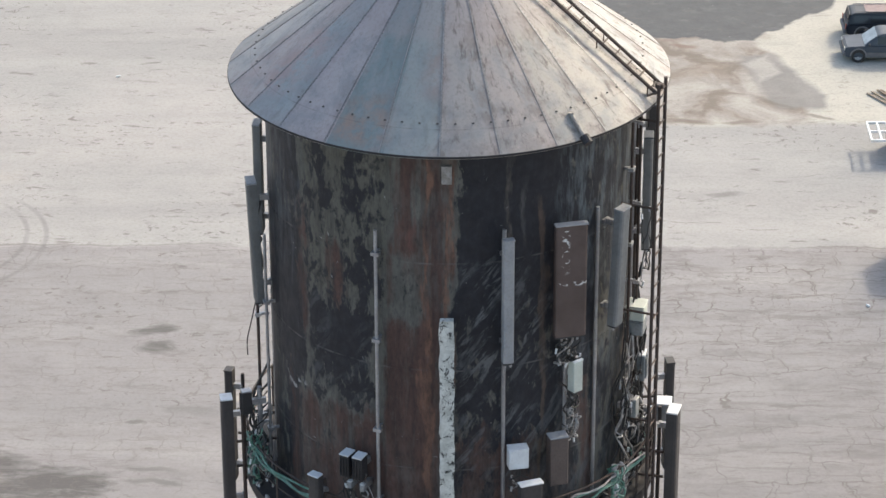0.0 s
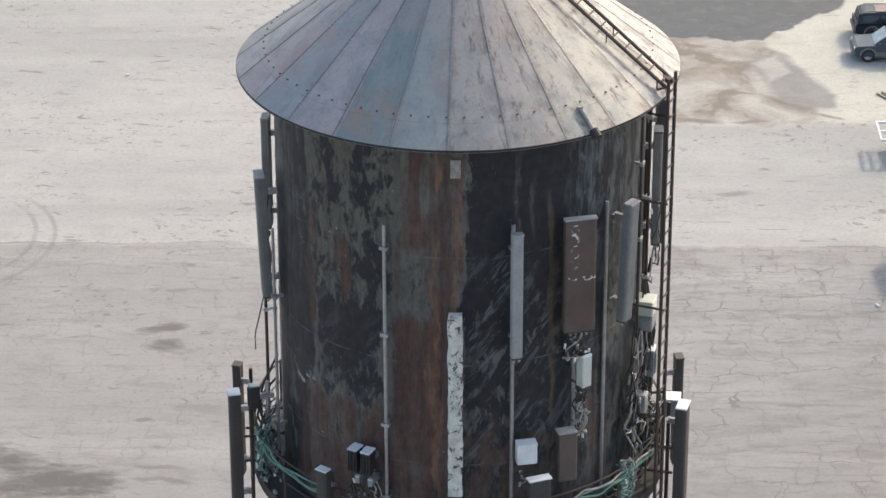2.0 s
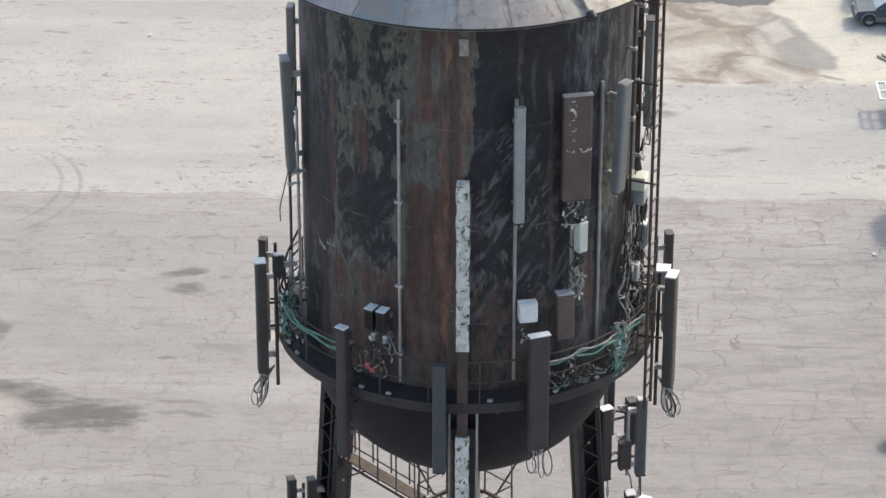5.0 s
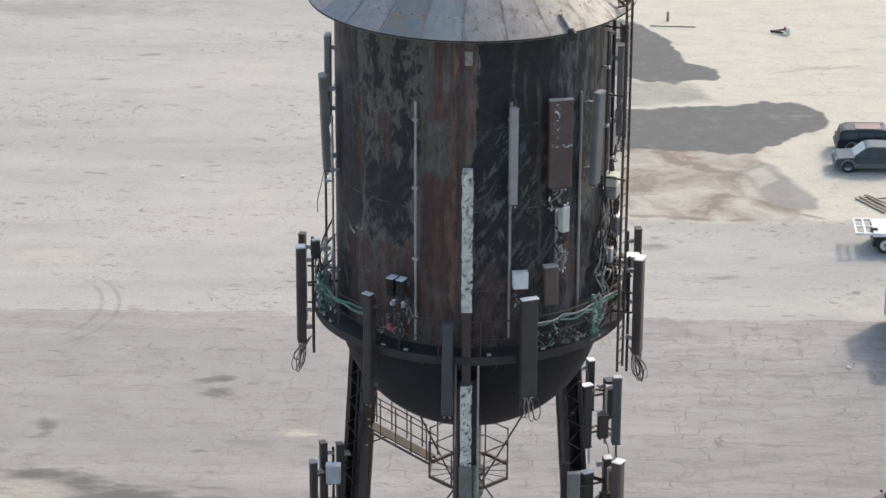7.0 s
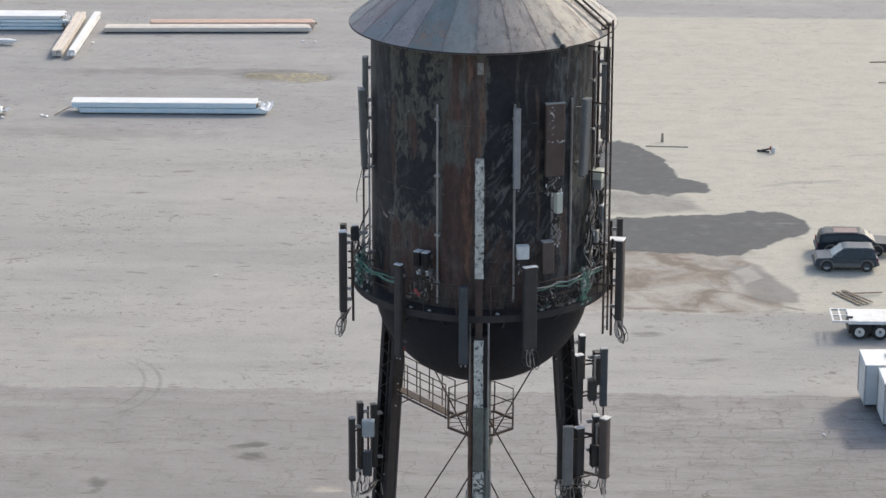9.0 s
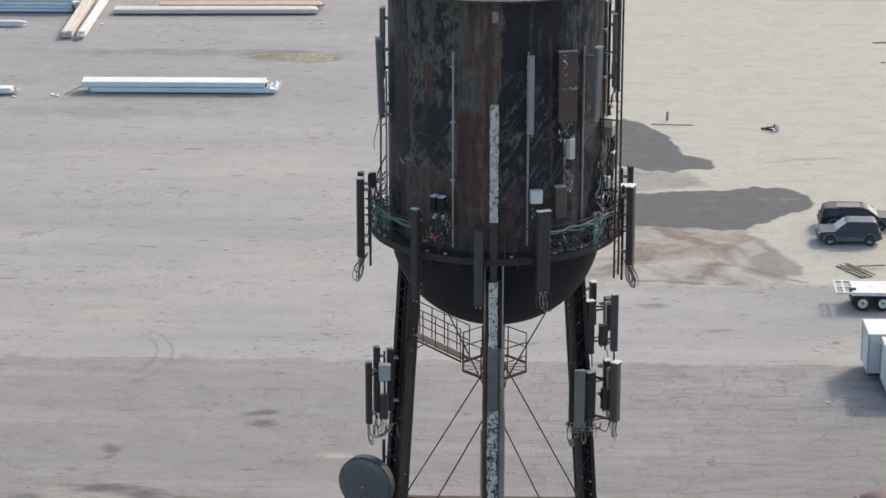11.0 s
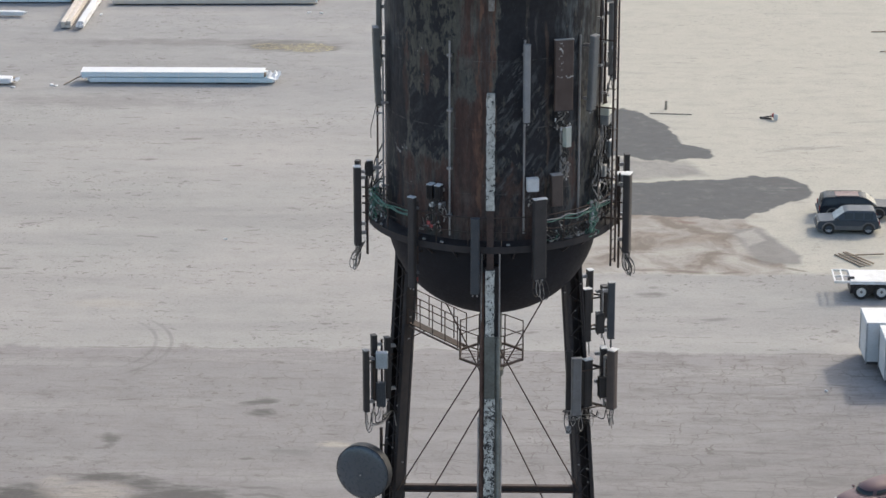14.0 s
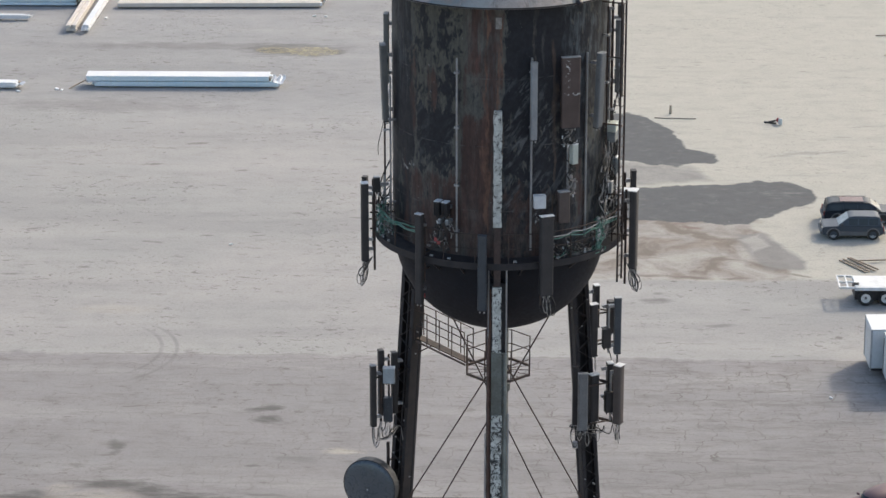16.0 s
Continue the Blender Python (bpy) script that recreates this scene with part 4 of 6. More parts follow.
def droppings():
    """Bird lime over dark metal, thick and white high up, thinner and patchier down the leg."""
    m = mat("bird_limed_cover", 0.8)
    n = Net(m)
    x, y, z = n.parts(n.obj)
    spot = n.noise(n.scaled(n.obj, (1.0, 1, 0.85)), 9.0, 8.0, 0.74, 0.5)
    bare = n.math("ADD", n.step(z, 28.5, 27.0, 0.0, 0.045), n.math("MULTIPLY", n.step(n.noise(n.scaled(n.obj, (0.2, 1, 1)), 2.2, 4.0), 0.45, 0.65), 0.035))
    side = n.step(x, 0.04, 0.13, 0.0, 0.03)
    k = n.step(n.math("ADD", spot, n.math("ADD", bare, side)), 0.545, 0.605)
    pale = n.mix(n.step(n.noise(n.obj, 5.0, 6.0, 0.7), 0.4, 0.65), (0.66, 0.66, 0.61), (0.40, 0.40, 0.36))
    c = n.mix(k, pale, (0.040, 0.038, 0.036))
    n.done(c)
    n.bump(spot, 0.5, 0.02)
    return m


LIMED = droppings()


def out(az, r, z, face=None):
    """A frame on the tank: x points away from the wall, or the way of face, z up."""
    return Matrix.Translation(polar(r, az, z)) @ Matrix.Rotation(radians(az if face is None else face), 4, "Z")


def slab(w, d, h, bevel):
    """A radome: a box with rounded front edges, standing on z = 0, its face towards +x."""
    bm = B()
    ring = [(-d / 2, -w / 2), (d / 2 - bevel, -w / 2), (d / 2 - bevel * 0.3, -w / 2 + bevel * 0.3), (d / 2, -w / 2 + bevel), (d / 2, w / 2 - bevel), (d / 2 - bevel * 0.3, w / 2 - bevel * 0.3), (d / 2 - bevel, w / 2), (-d / 2, w / 2)]
    low, high = [bm.verts.new((x, y, 0)) for x, y in ring], [bm.verts.new((x, y, h)) for x, y in ring]
    for k in range(8):
        j = (k + 1) % 8
        bm.faces.new((low[k], low[j], high[j], high[k]))
    bm.faces.new(low[::-1]), bm.faces.new(high)
    return bm


def antenna(at, h, w, d, material, label, cap=None, mast=None, tilt=0.0, cables=0, group="panel antennas", arm=0.0, splay=False):
    """A panel antenna hung on brackets from a mast; at: its foot, x outwards. mast: (offset to the side, up from, up to)."""
    ob = thing("panel_antenna", at, label, "antenna", group)
    lean = Matrix.Rotation(radians(tilt), 4, "Y")
    body = part("radome", slab(w, d, h, min(w, d) * 0.3), material, ob, at=lean)
    # white unless given: sunlight on the top is put into the cap's colour
    part("top_cap", box(B(), (0, 0, h + 0.012), (d * 1.04, w * 1.04, 0.03), bevel=0.008), cap or WHITE, body, "top cap, mostly coloured pale as if sunlit")
    part("end_plate", box(B(), (0, 0, -0.012), (d * 0.94, w * 0.94, 0.03)), BLACK_PLASTIC, body)
    for f in (0.14, 0.86):
        bm = B()
        box(bm, (-d / 2 - 0.07, 0, h * f), (0.16, 0.07, 0.10))
        box(bm, (-d / 2 - 0.15, 0, h * f), (0.05, 0.16, 0.07))
        part("bracket", bm, GALV, ob, "galvanised bracket")
    if mast:
        side, lo, hi = mast
        part("mast", rod(B(), (-d / 2 - 0.17, side, lo), (-d / 2 - 0.17, side, hi), 0.035, 8), GALV if material is not DARK else RAIL_STEEL, ob)
    if arm:
        for z in (0.95, 1.45):
            part("rail_arm", rod(B(), (-d / 2 - 0.05, 0, z), (-d / 2 - arm, 0, z), 0.028, 6), RAIL_STEEL, ob)
    for k in range(2):
        y = (k - 0.5) * w * 0.5
        part("connector", rod(B(), (0, y, -0.10), (0, y, 0.0), 0.022, 6), GALV, ob)
    for k in range(cables):
        rng = random.Random(k + int(h * 100))
        y, drop, wide = (k / max(cables - 1, 1) - 0.5) * w * 0.8, rng.uniform(0.45, 0.85), rng.uniform(0.08, 0.2)
        pts = [(0.0, y, -0.05), (0.0, y - wide * 0.3, -drop * 0.5), (-0.02, y, -drop * 0.85), (-0.05, y + wide * 0.5, -drop), (-0.12, y + wide, -drop * 0.8), (-0.16, y + wide * 0.7, -drop * 0.35), (-d / 2 - 0.15, 0.03, 0.12)]
        if splay:
            x0, wide = (k / max(cables - 1, 1) - 0.5) * d * 0.8, wide * 0.75
            pts = [(x0, y, -0.05), (x0 - 0.02, y, -drop * 0.5), (x0 + wide * 0.3, y, -drop * 0.9), (x0 + wide, y * 0.6, -drop), (x0 + wide * 1.3, y * 0.5, -drop * 0.75), (x0 + wide * 0.6, y * 0.3, -drop * 0.45), (-d / 2 - 0.12, 0.03, 0.10)]
        part("jumper_cable", hose(B(), smooth_line(pts), 0.013, 4), CABLE if k % 3 == 0 else PALE_CABLE, ob)
    return ob


def smooth_line(pts, n=4):
    """More points on a smooth line through the given ones."""
    p = [Vector(q) for q in pts]
    p = [2 * p[0] - p[1], *p, 2 * p[-1] - p[-2]]
    made = []
    for i in range(1, len(p) - 2):
        for k in range(n):
            t = k / n
            made.append(0.5 * ((2 * p[i]) + (p[i + 1] - p[i - 1]) * t + (2 * p[i - 1] - 5 * p[i] + 4 * p[i + 1] - p[i + 2]) * t * t + (3 * p[i] - p[i - 1] - 3 * p[i + 1] + p[i + 2]) * t ** 3))
    return made + [p[-2]]


def pole(az, r, z0, z1, label, clamps=(), rad=0.032, material=None):
    ob = thing("mounting_pole", out(az, r, z0), label, "pole", "mounting poles on the tank")
    part("tube", rod(B(), (0, 0, 0), (0, 0, z1 - z0), rad, 8), material or GALV, ob)
    for z in clamps:
        bm = B()
        box(bm, (-0.08, 0, z - z0), (0.24, 0.04, 0.05))
        box(bm, (0, 0, z - z0), (0.10, 0.14, 0.06))
        part("clamp", bm, GALV, ob)
    return ob


def radio(at, w, d, h, material, label, lid=None, fins=0, group="radio units"):
    """A small radio or junction box: housing, lid, fins, cable glands."""
    ob = thing("radio_unit", at, label, "radio unit", group)
    part("housing", box(B(), (0, 0, h / 2), (d, w, h), bevel=min(w, d) * 0.08), material, ob)
    part("lid", box(B(), (0, 0, h + 0.01), (d * 1.03, w * 1.03, 0.03), bevel=0.008), lid or material, ob)
    for k in range(fins):
        part("fin", box(B(), (d / 2 + 0.012, (k + 0.5) / fins * w * 0.9 - w * 0.45, h * 0.5), (0.03, 0.012, h * 0.8)), material, ob)
    part("wall_bracket", box(B(), (-d / 2 - 0.12, 0, h * 0.5), (0.28, 0.08, 0.10)), GALV, ob)
    for k in (-1, 1):
        part("cable_gland", rod(B(), (0, k * w * 0.22, -0.07), (0, k * w * 0.22, 0.0), 0.022, 6), BLACK_PLASTIC, ob)
    return ob


# upper ring of panels on the tank wall
pole(-110.6, 3.32, 32.3, 38.02, "bare galvanised pole clamped upright to the tank wall", (37.6, 36.0, 34.3, 32.9))
antenna(out(-73.4, 3.52, 35.74), 2.23, 0.19, 0.13, GREY, "slim light grey panel antenna on a tall pole", GREY, (0.0, -3.35, 2.32))
antenna(out(-54.0, 3.46, 35.95, -76), 2.04, 0.54, 0.13, PEEL, "wide brown panel antenna with peeling paint", GREY, (0.0, -1.95, 1.6))
antenna(out(-34.6, 3.44, 35.73), 2.18, 0.27, 0.17, MID_GREY, "grey panel antenna on a tall pole", GREY, (-0.22, -3.3, 2.2), 2.5)
antenna(out(-169.0, 3.37, 35.5), 2.26, 0.34, 0.17, TAN, "warm grey panel antenna tilted off the tank wall", GREY, (0.0, -3.2, 2.1), 2)
antenna(out(176.0, 3.33, 36.4), 2.05, 0.30, 0.14, TAN, "warm grey panel antenna close to the tank wall", GREY, (0.0, -3.9, 1.9))
antenna(out(-2.0, 3.42, 36.3), 2.1, 0.3, 0.16, TAN, "warm grey panel antenna beside the tank ladder", SLATE, (0.0, -2.6, 2.5))
antenna(out(9.0, 3.55, 36.0), 2.7, 0.28, 0.16, DARK, "dark brown panel antenna with a white clip beside the ladder", SLATE, (0.0, -3.6, 2.8))
pole(-19.0, 3.27, 34.9, 39.05, "rusty pole clamped to the tank wall", (38.2, 36.8), 0.026, RAIL_STEEL)
pole(-12.0, 3.32, 33.0, 39.2, "dark pole clamped to the tank wall", (38.9, 37.4, 35.9), 0.026, RAIL_STEEL)
pole(-169.0, 3.40, 32.2, 36.4, "dark pole clamped to the tank wall behind antennas", (33.2, 35.2), 0.028, RAIL_STEEL)
pole(-164.5, 3.46, 32.2, 33.9, "short galvanised pole tied to the balcony rail", (33.2,), 0.04)
pole(-163.0, 3.30, 32.2, 36.9, "galvanised pole running up the tank wall", (33.1, 35.6), 0.028)
pole(-37.6, 3.62, 31.95, 33.1, "galvanised pole wrapped in green cable at the rail", (32.6,), 0.05)

# boxes on the wall
radio(out(-70.2, 3.50, 33.70, -78), 0.34, 0.22, 0.36, WHITE, "white square enclosure on the tank wall", WHITE)
radio(out(-51.4, 3.44, 34.84), 0.2, 0.18, 0.58, CREAM, "cream radio unit hanging on cables", WHITE)
radio(out(-57.2, 3.44, 33.15, -72), 0.33, 0.22, 0.92, worn("brown_enamel", (0.12, 0.09, 0.078), (0.10, 0.075, 0.065), 0.55), "brown equipment box with bare metal top", GREY)
radio(out(-14.5, 3.36, 34.98), 0.34, 0.3, 0.28, GREY_BOX, "grey lower half of a radio on the wall", GREY_BOX)
radio(out(-14.5, 3.36, 35.27), 0.36, 0.32, 0.26, CREAM, "cream radio unit stacked on a grey one", CREAM)
for k, a in enumerate((-119.2, -115.2)):
    radio(out(a, 3.48, 33.38), 0.18, 0.24, 0.42, BLACK_PLASTIC, "black radio unit with pale lid on the tank wall", WHITE, 3)
    radio(out(a + 0.6, 3.46, 33.12), 0.08, 0.08, 0.12, GREY, "small white junction box under a radio", WHITE)
radio(out(-5.5, 3.82, 33.0), 0.32, 0.3, 0.34, GREY, "grey equipment box on the balcony rail", WHITE)
radio(out(-164.2, 3.70, 33.42), 0.15, 0.18, 0.44, BLACK_PLASTIC, "black radio unit with silver lid at the rail", GALV, 3)
radio(out(-20.0, 3.42, 33.5), 0.2, 0.18, 0.34, GREY_BOX, "small grey junction box among cables", GALV)
radio(out(-9.0, 3.4, 33.9), 0.26, 0.2, 0.5, GREY_BOX, "grey louvred box among cables", WHITE, 5)
bm = box(B(), (0, 0, 0), (0.06, 0.17, 0.32), bevel=0.005)
tagged(part("wall_plate", bm, worn("stained_plate", (0.44, 0.42, 0.40), (0.30, 0.27, 0.24), 0.7, 0.2, 5.0, 0.6), at=out(-90, RT + 0.035, 39.05)), "small bare metal plate under the eave", "plate")

# lower ring of panels on the balcony rail
antenna(out(-125.3, 3.88, 30.76), 2.68, 0.22, 0.16, DARK, "dark panel antenna fixed to the balcony rail", None, (0.0, 0.6, 2.5), arm=0.4)
antenna(out(-96.3, 3.86, 30.80), 2.22, 0.25, 0.15, SLATE, "slate blue panel antenna fixed to the balcony rail", SLATE, (0.0, 0.5, 2.1), arm=0.4)
antenna(out(-68.8, 3.88, 31.22), 2.34, 0.40, 0.17, DARK, "broad dark panel antenna fixed to the balcony rail", None, (-0.08, -0.4, 2.2), 0, 4, arm=0.4)
antenna(out(-168.5, 4.02, 31.25), 2.36, 0.25, 0.21, DARK, "dark panel antenna with looped cables under it", None, (0.10, -0.3, 2.3), 0, 6, arm=0.85, splay=True)
antenna(out(-14.6, 4.08, 31.2), 2.34, 0.36, 0.2, DARK, "dark panel antenna with a bundle of pale cables", None, (0.12, -0.6, 2.3), 0, 8, arm=0.85, splay=True)
antenna(out(168.8, 4.10, 31.05), 2.25, 0.20, 0.16, DARK, "dark panel antenna on the far side of the rail", DARK, (0.0, 0.0, 2.2), arm=0.85)
antenna(out(8.0, 4.0, 31.5), 2.15, 0.24, 0.16, DARK, "dark panel antenna on the far side of the rail", DARK, (0.0, 0.0, 2.1), arm=0.85)
for az, z, h in ((-124.6, 30.95, 0.13), (-118.4, 32.72, 0.12), (-116.9, 32.64, 0.10)):
    tag = part("sign_plate", box(B(), (0, 0, 0), (0.02, 0.10, h), bevel=0.004), RED_PLATE, at=out(az, 3.72, z))
    tagged(tag, "small red and white warning plate on the balcony rail", "sign", "warning plates")

# cables
def cable(name, pts, r, material, label, group="cables on the tower"):
    tagged(part(name, hose(B(), smooth_line(pts), r, 5), material), label, "cable", group)


rng = random.Random(5)
def rail_run(a0, a1, z, jitter, n, material, r=0.022):
    pts = []
    for k in range(n + 1):
        a = a0 + (a1 - a0) * k / n
        pts.append(polar(RB - 0.03 + rng.uniform(-0.03, 0.05), a, z + rng.uniform(-jitter, jitter)))
    return pts


for k in range(3):
    cable("green_cable", rail_run(-167, -128, Z_FLOOR + 0.78 - 0.06 * k, 0.04, 9, GREEN_CABLE), 0.02, GREEN_CABLE, "green cable tied along the balcony rail")
    cable("green_cable", rail_run(-66, -22, Z_FLOOR + 0.74 - 0.05 * k, 0.035, 10, GREEN_CABLE), 0.02, GREEN_CABLE if k else PALE_CABLE, "green cable tied along the balcony rail")
for a in (-163.5, -158, -38.2, -36):
    pts = [polar(RB - 0.02 + 0.06 * math.sin(k * 2.1), a + 1.1 * math.cos(k * 1.7), Z_FLOOR + 0.85 - 0.08 * k) for k in range(11)]
    cable("green_cable", pts, 0.022, GREEN_CABLE, "tangle of green cable at a rail post")
for k in range(22):
    a = rng.uniform(-29, -6)
    z1 = rng.uniform(33.6, 36.2)
    pts = [polar(3.26 + rng.uniform(0, 0.22), a + rng.uniform(-2.5, 2.5), z1 - (z1 - 32.3) * j / 6) for j in range(7)]
    cable("black_cable", pts, rng.choice((0.014, 0.02, 0.028)), PALE_CABLE if k % 5 == 0 else CABLE, "loose black cable hanging on the tank wall")
for k in range(4):
    a = rng.uniform(-172, -160)
    z1 = rng.uniform(33.4, 34.8)
    pts = [polar(3.26 + 0.32 * math.sin(math.pi * j / 6) + rng.uniform(-0.03, 0.05), a + rng.uniform(-1.5, 1.5), z1 - (z1 - 32.5) * j / 6) for j in range(7)]
    cable("black_cable", pts, rng.choice((0.016, 0.022)), CABLE, "black cable sweeping from the tank wall")
for k, (a, z1, z0) in enumerate(((-54.5, 35.9, 35.45), (-53, 35.9, 35.4), (-56, 35.85, 35.5), (-50.5, 34.8, 34.2), (-52, 34.8, 34.3), (-53.6, 35.0, 34.25), (-51, 34.75, 34.35))):
    pts = [polar(3.36 + 0.06 * math.sin(k + j), a + 1.6 * math.sin(1.9 * j + k), z1 + (z0 - z1) * j / 5) for j in range(6)]
    cable("black_cable", pts, 0.018, PALE_CABLE if k % 3 == 1 else CABLE, "short cables curled under a panel antenna")
cable("thin_wire", [(-3.36, -0.75, 35.5), (-3.45, -0.8, 35.1), (-3.52, -0.85, 34.8), (-3.52, -0.85, 34.5)], 0.011, CABLE, "thin loose wire hanging beside the tank")
for k in range(14):
    a = rng.uniform(-66, -34)
    pts = [polar(RB - 0.06 + rng.uniform(-0.1, 0.04), a + rng.uniform(-3, 3), Z_FLOOR + 0.03 + 0.3 * abs(math.sin(j + k))) for j in range(5)]
    cable("black_cable", pts, 0.018, CABLE, "cable lying along the balcony")
bits = [(-150, 0.06), (-112, 0.05), (-82, 0.06), (-62, 0.05), (-47, 0.05), (-121, 0.05)]
for a, s in bits:
    ob = part("rail_fitting", box(B(), (0, 0, 0), (0.05, 0.10, s), bevel=0.006), GREY_BOX, at=out(a, RB - 0.02, Z_FLOOR + 0.06))
    tagged(ob, "small pale metal fitting on the balcony edge", "fitting", "fittings on the balcony")

def tangle(az0, az1, z0, z1, count, r, label, pale=0.35, green=0.0, seed=1, thick=(0.008, 0.016), loops=2.0):
    """Slack cables looping about each other, with pale connectors on their ends."""
    q = random.Random(seed)
    ob = thing("cable_tangle", label=label, category="cables", group="cable tangles on the tank")
    for _ in range(count):
        a, z = q.uniform(az0, az1), q.uniform(z0, z1)
        da, dz, t0, w = q.uniform(-1, 1) * (az1 - az0) * 0.3, -q.uniform(0.2, 0.6) * (z1 - z0), q.uniform(0, 6), q.uniform(0.4, 1.2)
        pts = []
        for j in range(7):
            t = j / 6
            pts.append(polar(r + 0.07 * math.sin(t0 + loops * 3 * t) + q.uniform(-0.01, 0.03), a + da * t + w * math.sin(t0 + loops * 4 * t), max(z0, min(z1, z + dz * t + 0.05 * math.cos(t0 * 2 + loops * 3 * t)))))
        kind = q.random()
        part("cable", hose(B(), smooth_line(pts, 3), q.uniform(*thick), 5), GREEN_CABLE if kind < green else PALE_CABLE if kind < green + pale else CABLE, ob)
        if q.random() < 0.45:
            p = pts[q.choice((0, -1))]
            part("connector", rod(B(), p, p + Vector((q.uniform(-0.03, 0.03), q.uniform(-0.03, 0.03), -0.09)), 0.02, 6), GALV if q.random() < 0.6 else WHITE, ob)
    return ob


tangle(-57.5, -51, 35.45, 35.95, 16, 3.40, "curled jumper cables under the brown panel antenna", 0.45, seed=31)
tangle(-54, -50, 33.95, 34.85, 14, 3.40, "curled cables under the cream radio unit", 0.4, seed=32)
tangle(-29, -6, 33.4, 35.2, 34, 3.38, "thick tangle of black and pale cables beside the ladder", 0.4, seed=33, loops=1.2)
tangle(-26, -4, 32.3, 33.7, 34, 3.46, "cables heaped on the balcony beside the ladder", 0.35, 0.12, seed=34)
tangle(-172, -154, 32.4, 33.5, 30, 3.50, "cables heaped on the balcony behind dark antennas", 0.5, 0.25, seed=35)
tangle(-40, -33.5, 32.05, 33.1, 26, 3.62, "knot of green cable at a rail post", 0.25, 0.7, seed=36, thick=(0.012, 0.022))
tangle(-165, -157, 32.2, 33.15, 24, 3.62, "knot of green cable round two posts", 0.25, 0.65, seed=37, thick=(0.012, 0.022))
tangle(-66, -40, 32.15, 32.7, 36, 3.52, "cables and clips along the balcony floor", 0.35, 0.15, seed=38)
tangle(-124, -112, 32.4, 33.45, 18, 3.45, "cables hanging under two black radio units", 0.45, seed=39)
tangle(-73, -67, 33.1, 33.7, 10, 3.5, "cables hanging under a white enclosure", 0.4, seed=40)
tangle(-12, 4, 35.8, 37.6, 14, 3.42, "cables strapped between poles beside the ladder", 0.45, seed=41, loops=0.8)
tangle(-176, -166, 35.4, 37.4, 8, 3.34, "cables strapped between two warm grey antennas", 0.1, seed=42, loops=0.8)

# cable cover up the tank and down the near leg
cover = thing("cable_cover", label="vertical cable cover whitened by birds, bare and rusty in places", category="cable cover")
def cover_piece(z0, z1, y0, y1, w, material, name, label=""):
    a, b = Vector((0, y0, z0)), Vector((0, y1, z1))
    bm = B()
    segs = max(2, int((z1 - z0) / 0.12))
    r2 = random.Random(int(z0 * 10))
    rings = []
    for k in range(segs + 1):
        p = a.lerp(b, k / segs)
        e = [r2.uniform(-0.014, 0.014) if material is LIMED else 0.0 for _ in range(2)]
        rings.append([bm.verts.new(p + Vector((x, y, 0))) for x, y in ((-w / 2 + e[0], 0.06), (-w / 2 + e[0], -0.06), (w / 2 + e[1], -0.06), (w / 2 + e[1], 0.06))])
    for p, q in zip(rings, rings[1:]):
        for k in range(4):
            bm.faces.new((p[k], p[(k + 1) % 4], q[(k + 1) % 4], q[k]))
    bm.faces.new(rings[0]), bm.faces.new(rings[-1][::-1])
    part(name, bm, material, cover, label)


cover_piece(33.21, 36.63, -3.58, -3.58, 0.24, LIMED, "limed_length", "white with bird droppings")
cover_piece(31.44, 33.20, -3.62, -3.60, 0.20, STRUT_RUST, "bare_length", "rusty brown metal")
cover_piece(29.48, 31.43, -3.76, -3.66, 0.25, LIMED, "limed_length", "white with bird droppings")
cover_piece(27.62, 29.47, -3.87, -3.77, 0.30, RISER, "bare_length", "grey-green metal")
cover_piece(19.0, 27.60, -4.41, -3.88, 0.31, LIMED, "limed_length", "white with bird droppings")
PALE_PIPE = worn("weathered_pipe", (0.27, 0.29, 0.27), (0.18, 0.19, 0.175), 0.6, 0.1, 2.0, 0.6, (0.10, 0.09, 0.08), 0.35)
for x, rr, mt, zt in ((0.23, 0.075, PALE_PIPE, 29.4), (-0.22, 0.055, RUST_STEEL, 31.3)):
    ob = part("standpipe", rod(B(), (x, on(*LEG_F, 18.0).y - 0.36, 18.0), (x, on(*LEG_F, zt).y - 0.40, zt), rr, 10), mt)
    tagged(ob, "weathered grey-green pipe strapped to the near leg" if mt is PALE_PIPE else "rusty brown pipe strapped to the near leg", "pipe", "pipes on the near leg")
for x, z0, z1 in ((0.27, 27.0, 32.05), (-0.24, 27.0, 32.1), (-0.32, 18.0, 27.0), (0.34, 18.0, 27.6)):
    ob = part("conduit", rod(B(), (x, on(*LEG_F, z0).y - 0.34, z0), (x, on(*LEG_F, min(z1, 31.2)).y - 0.42, z1), 0.028, 6), GALV)
    tagged(ob, "thin galvanised conduit along the near leg", "conduit", "conduits")
for z in (36.2, 35.2, 34.2):
    box_bm = box(B(), (0, -3.36, z), (0.1, 0.42, 0.06))
    part("standoff", box_bm, RAIL_STEEL, cover)

# ladders
def ladder(p0, p1, side, width, name, label, step=0.3):
    ob = thing(name, label=label, category="ladder")
    p0, p1, side = Vector(p0), Vector(p1), Vector(side).normalized() * width / 2
    for s in (-1, 1):
        part("rail", rod(B(), p0 + s * side, p1 + s * side, 0.033, 6), RAIL_STEEL, ob)
    n = int((p1 - p0).length / step)
    for k in range(n):
        p = p0.lerp(p1, (k + 0.5) / n)
        part("rung", rod(B(), p - side, p + side, 0.016, 5), RAIL_STEEL, ob)
    return ob


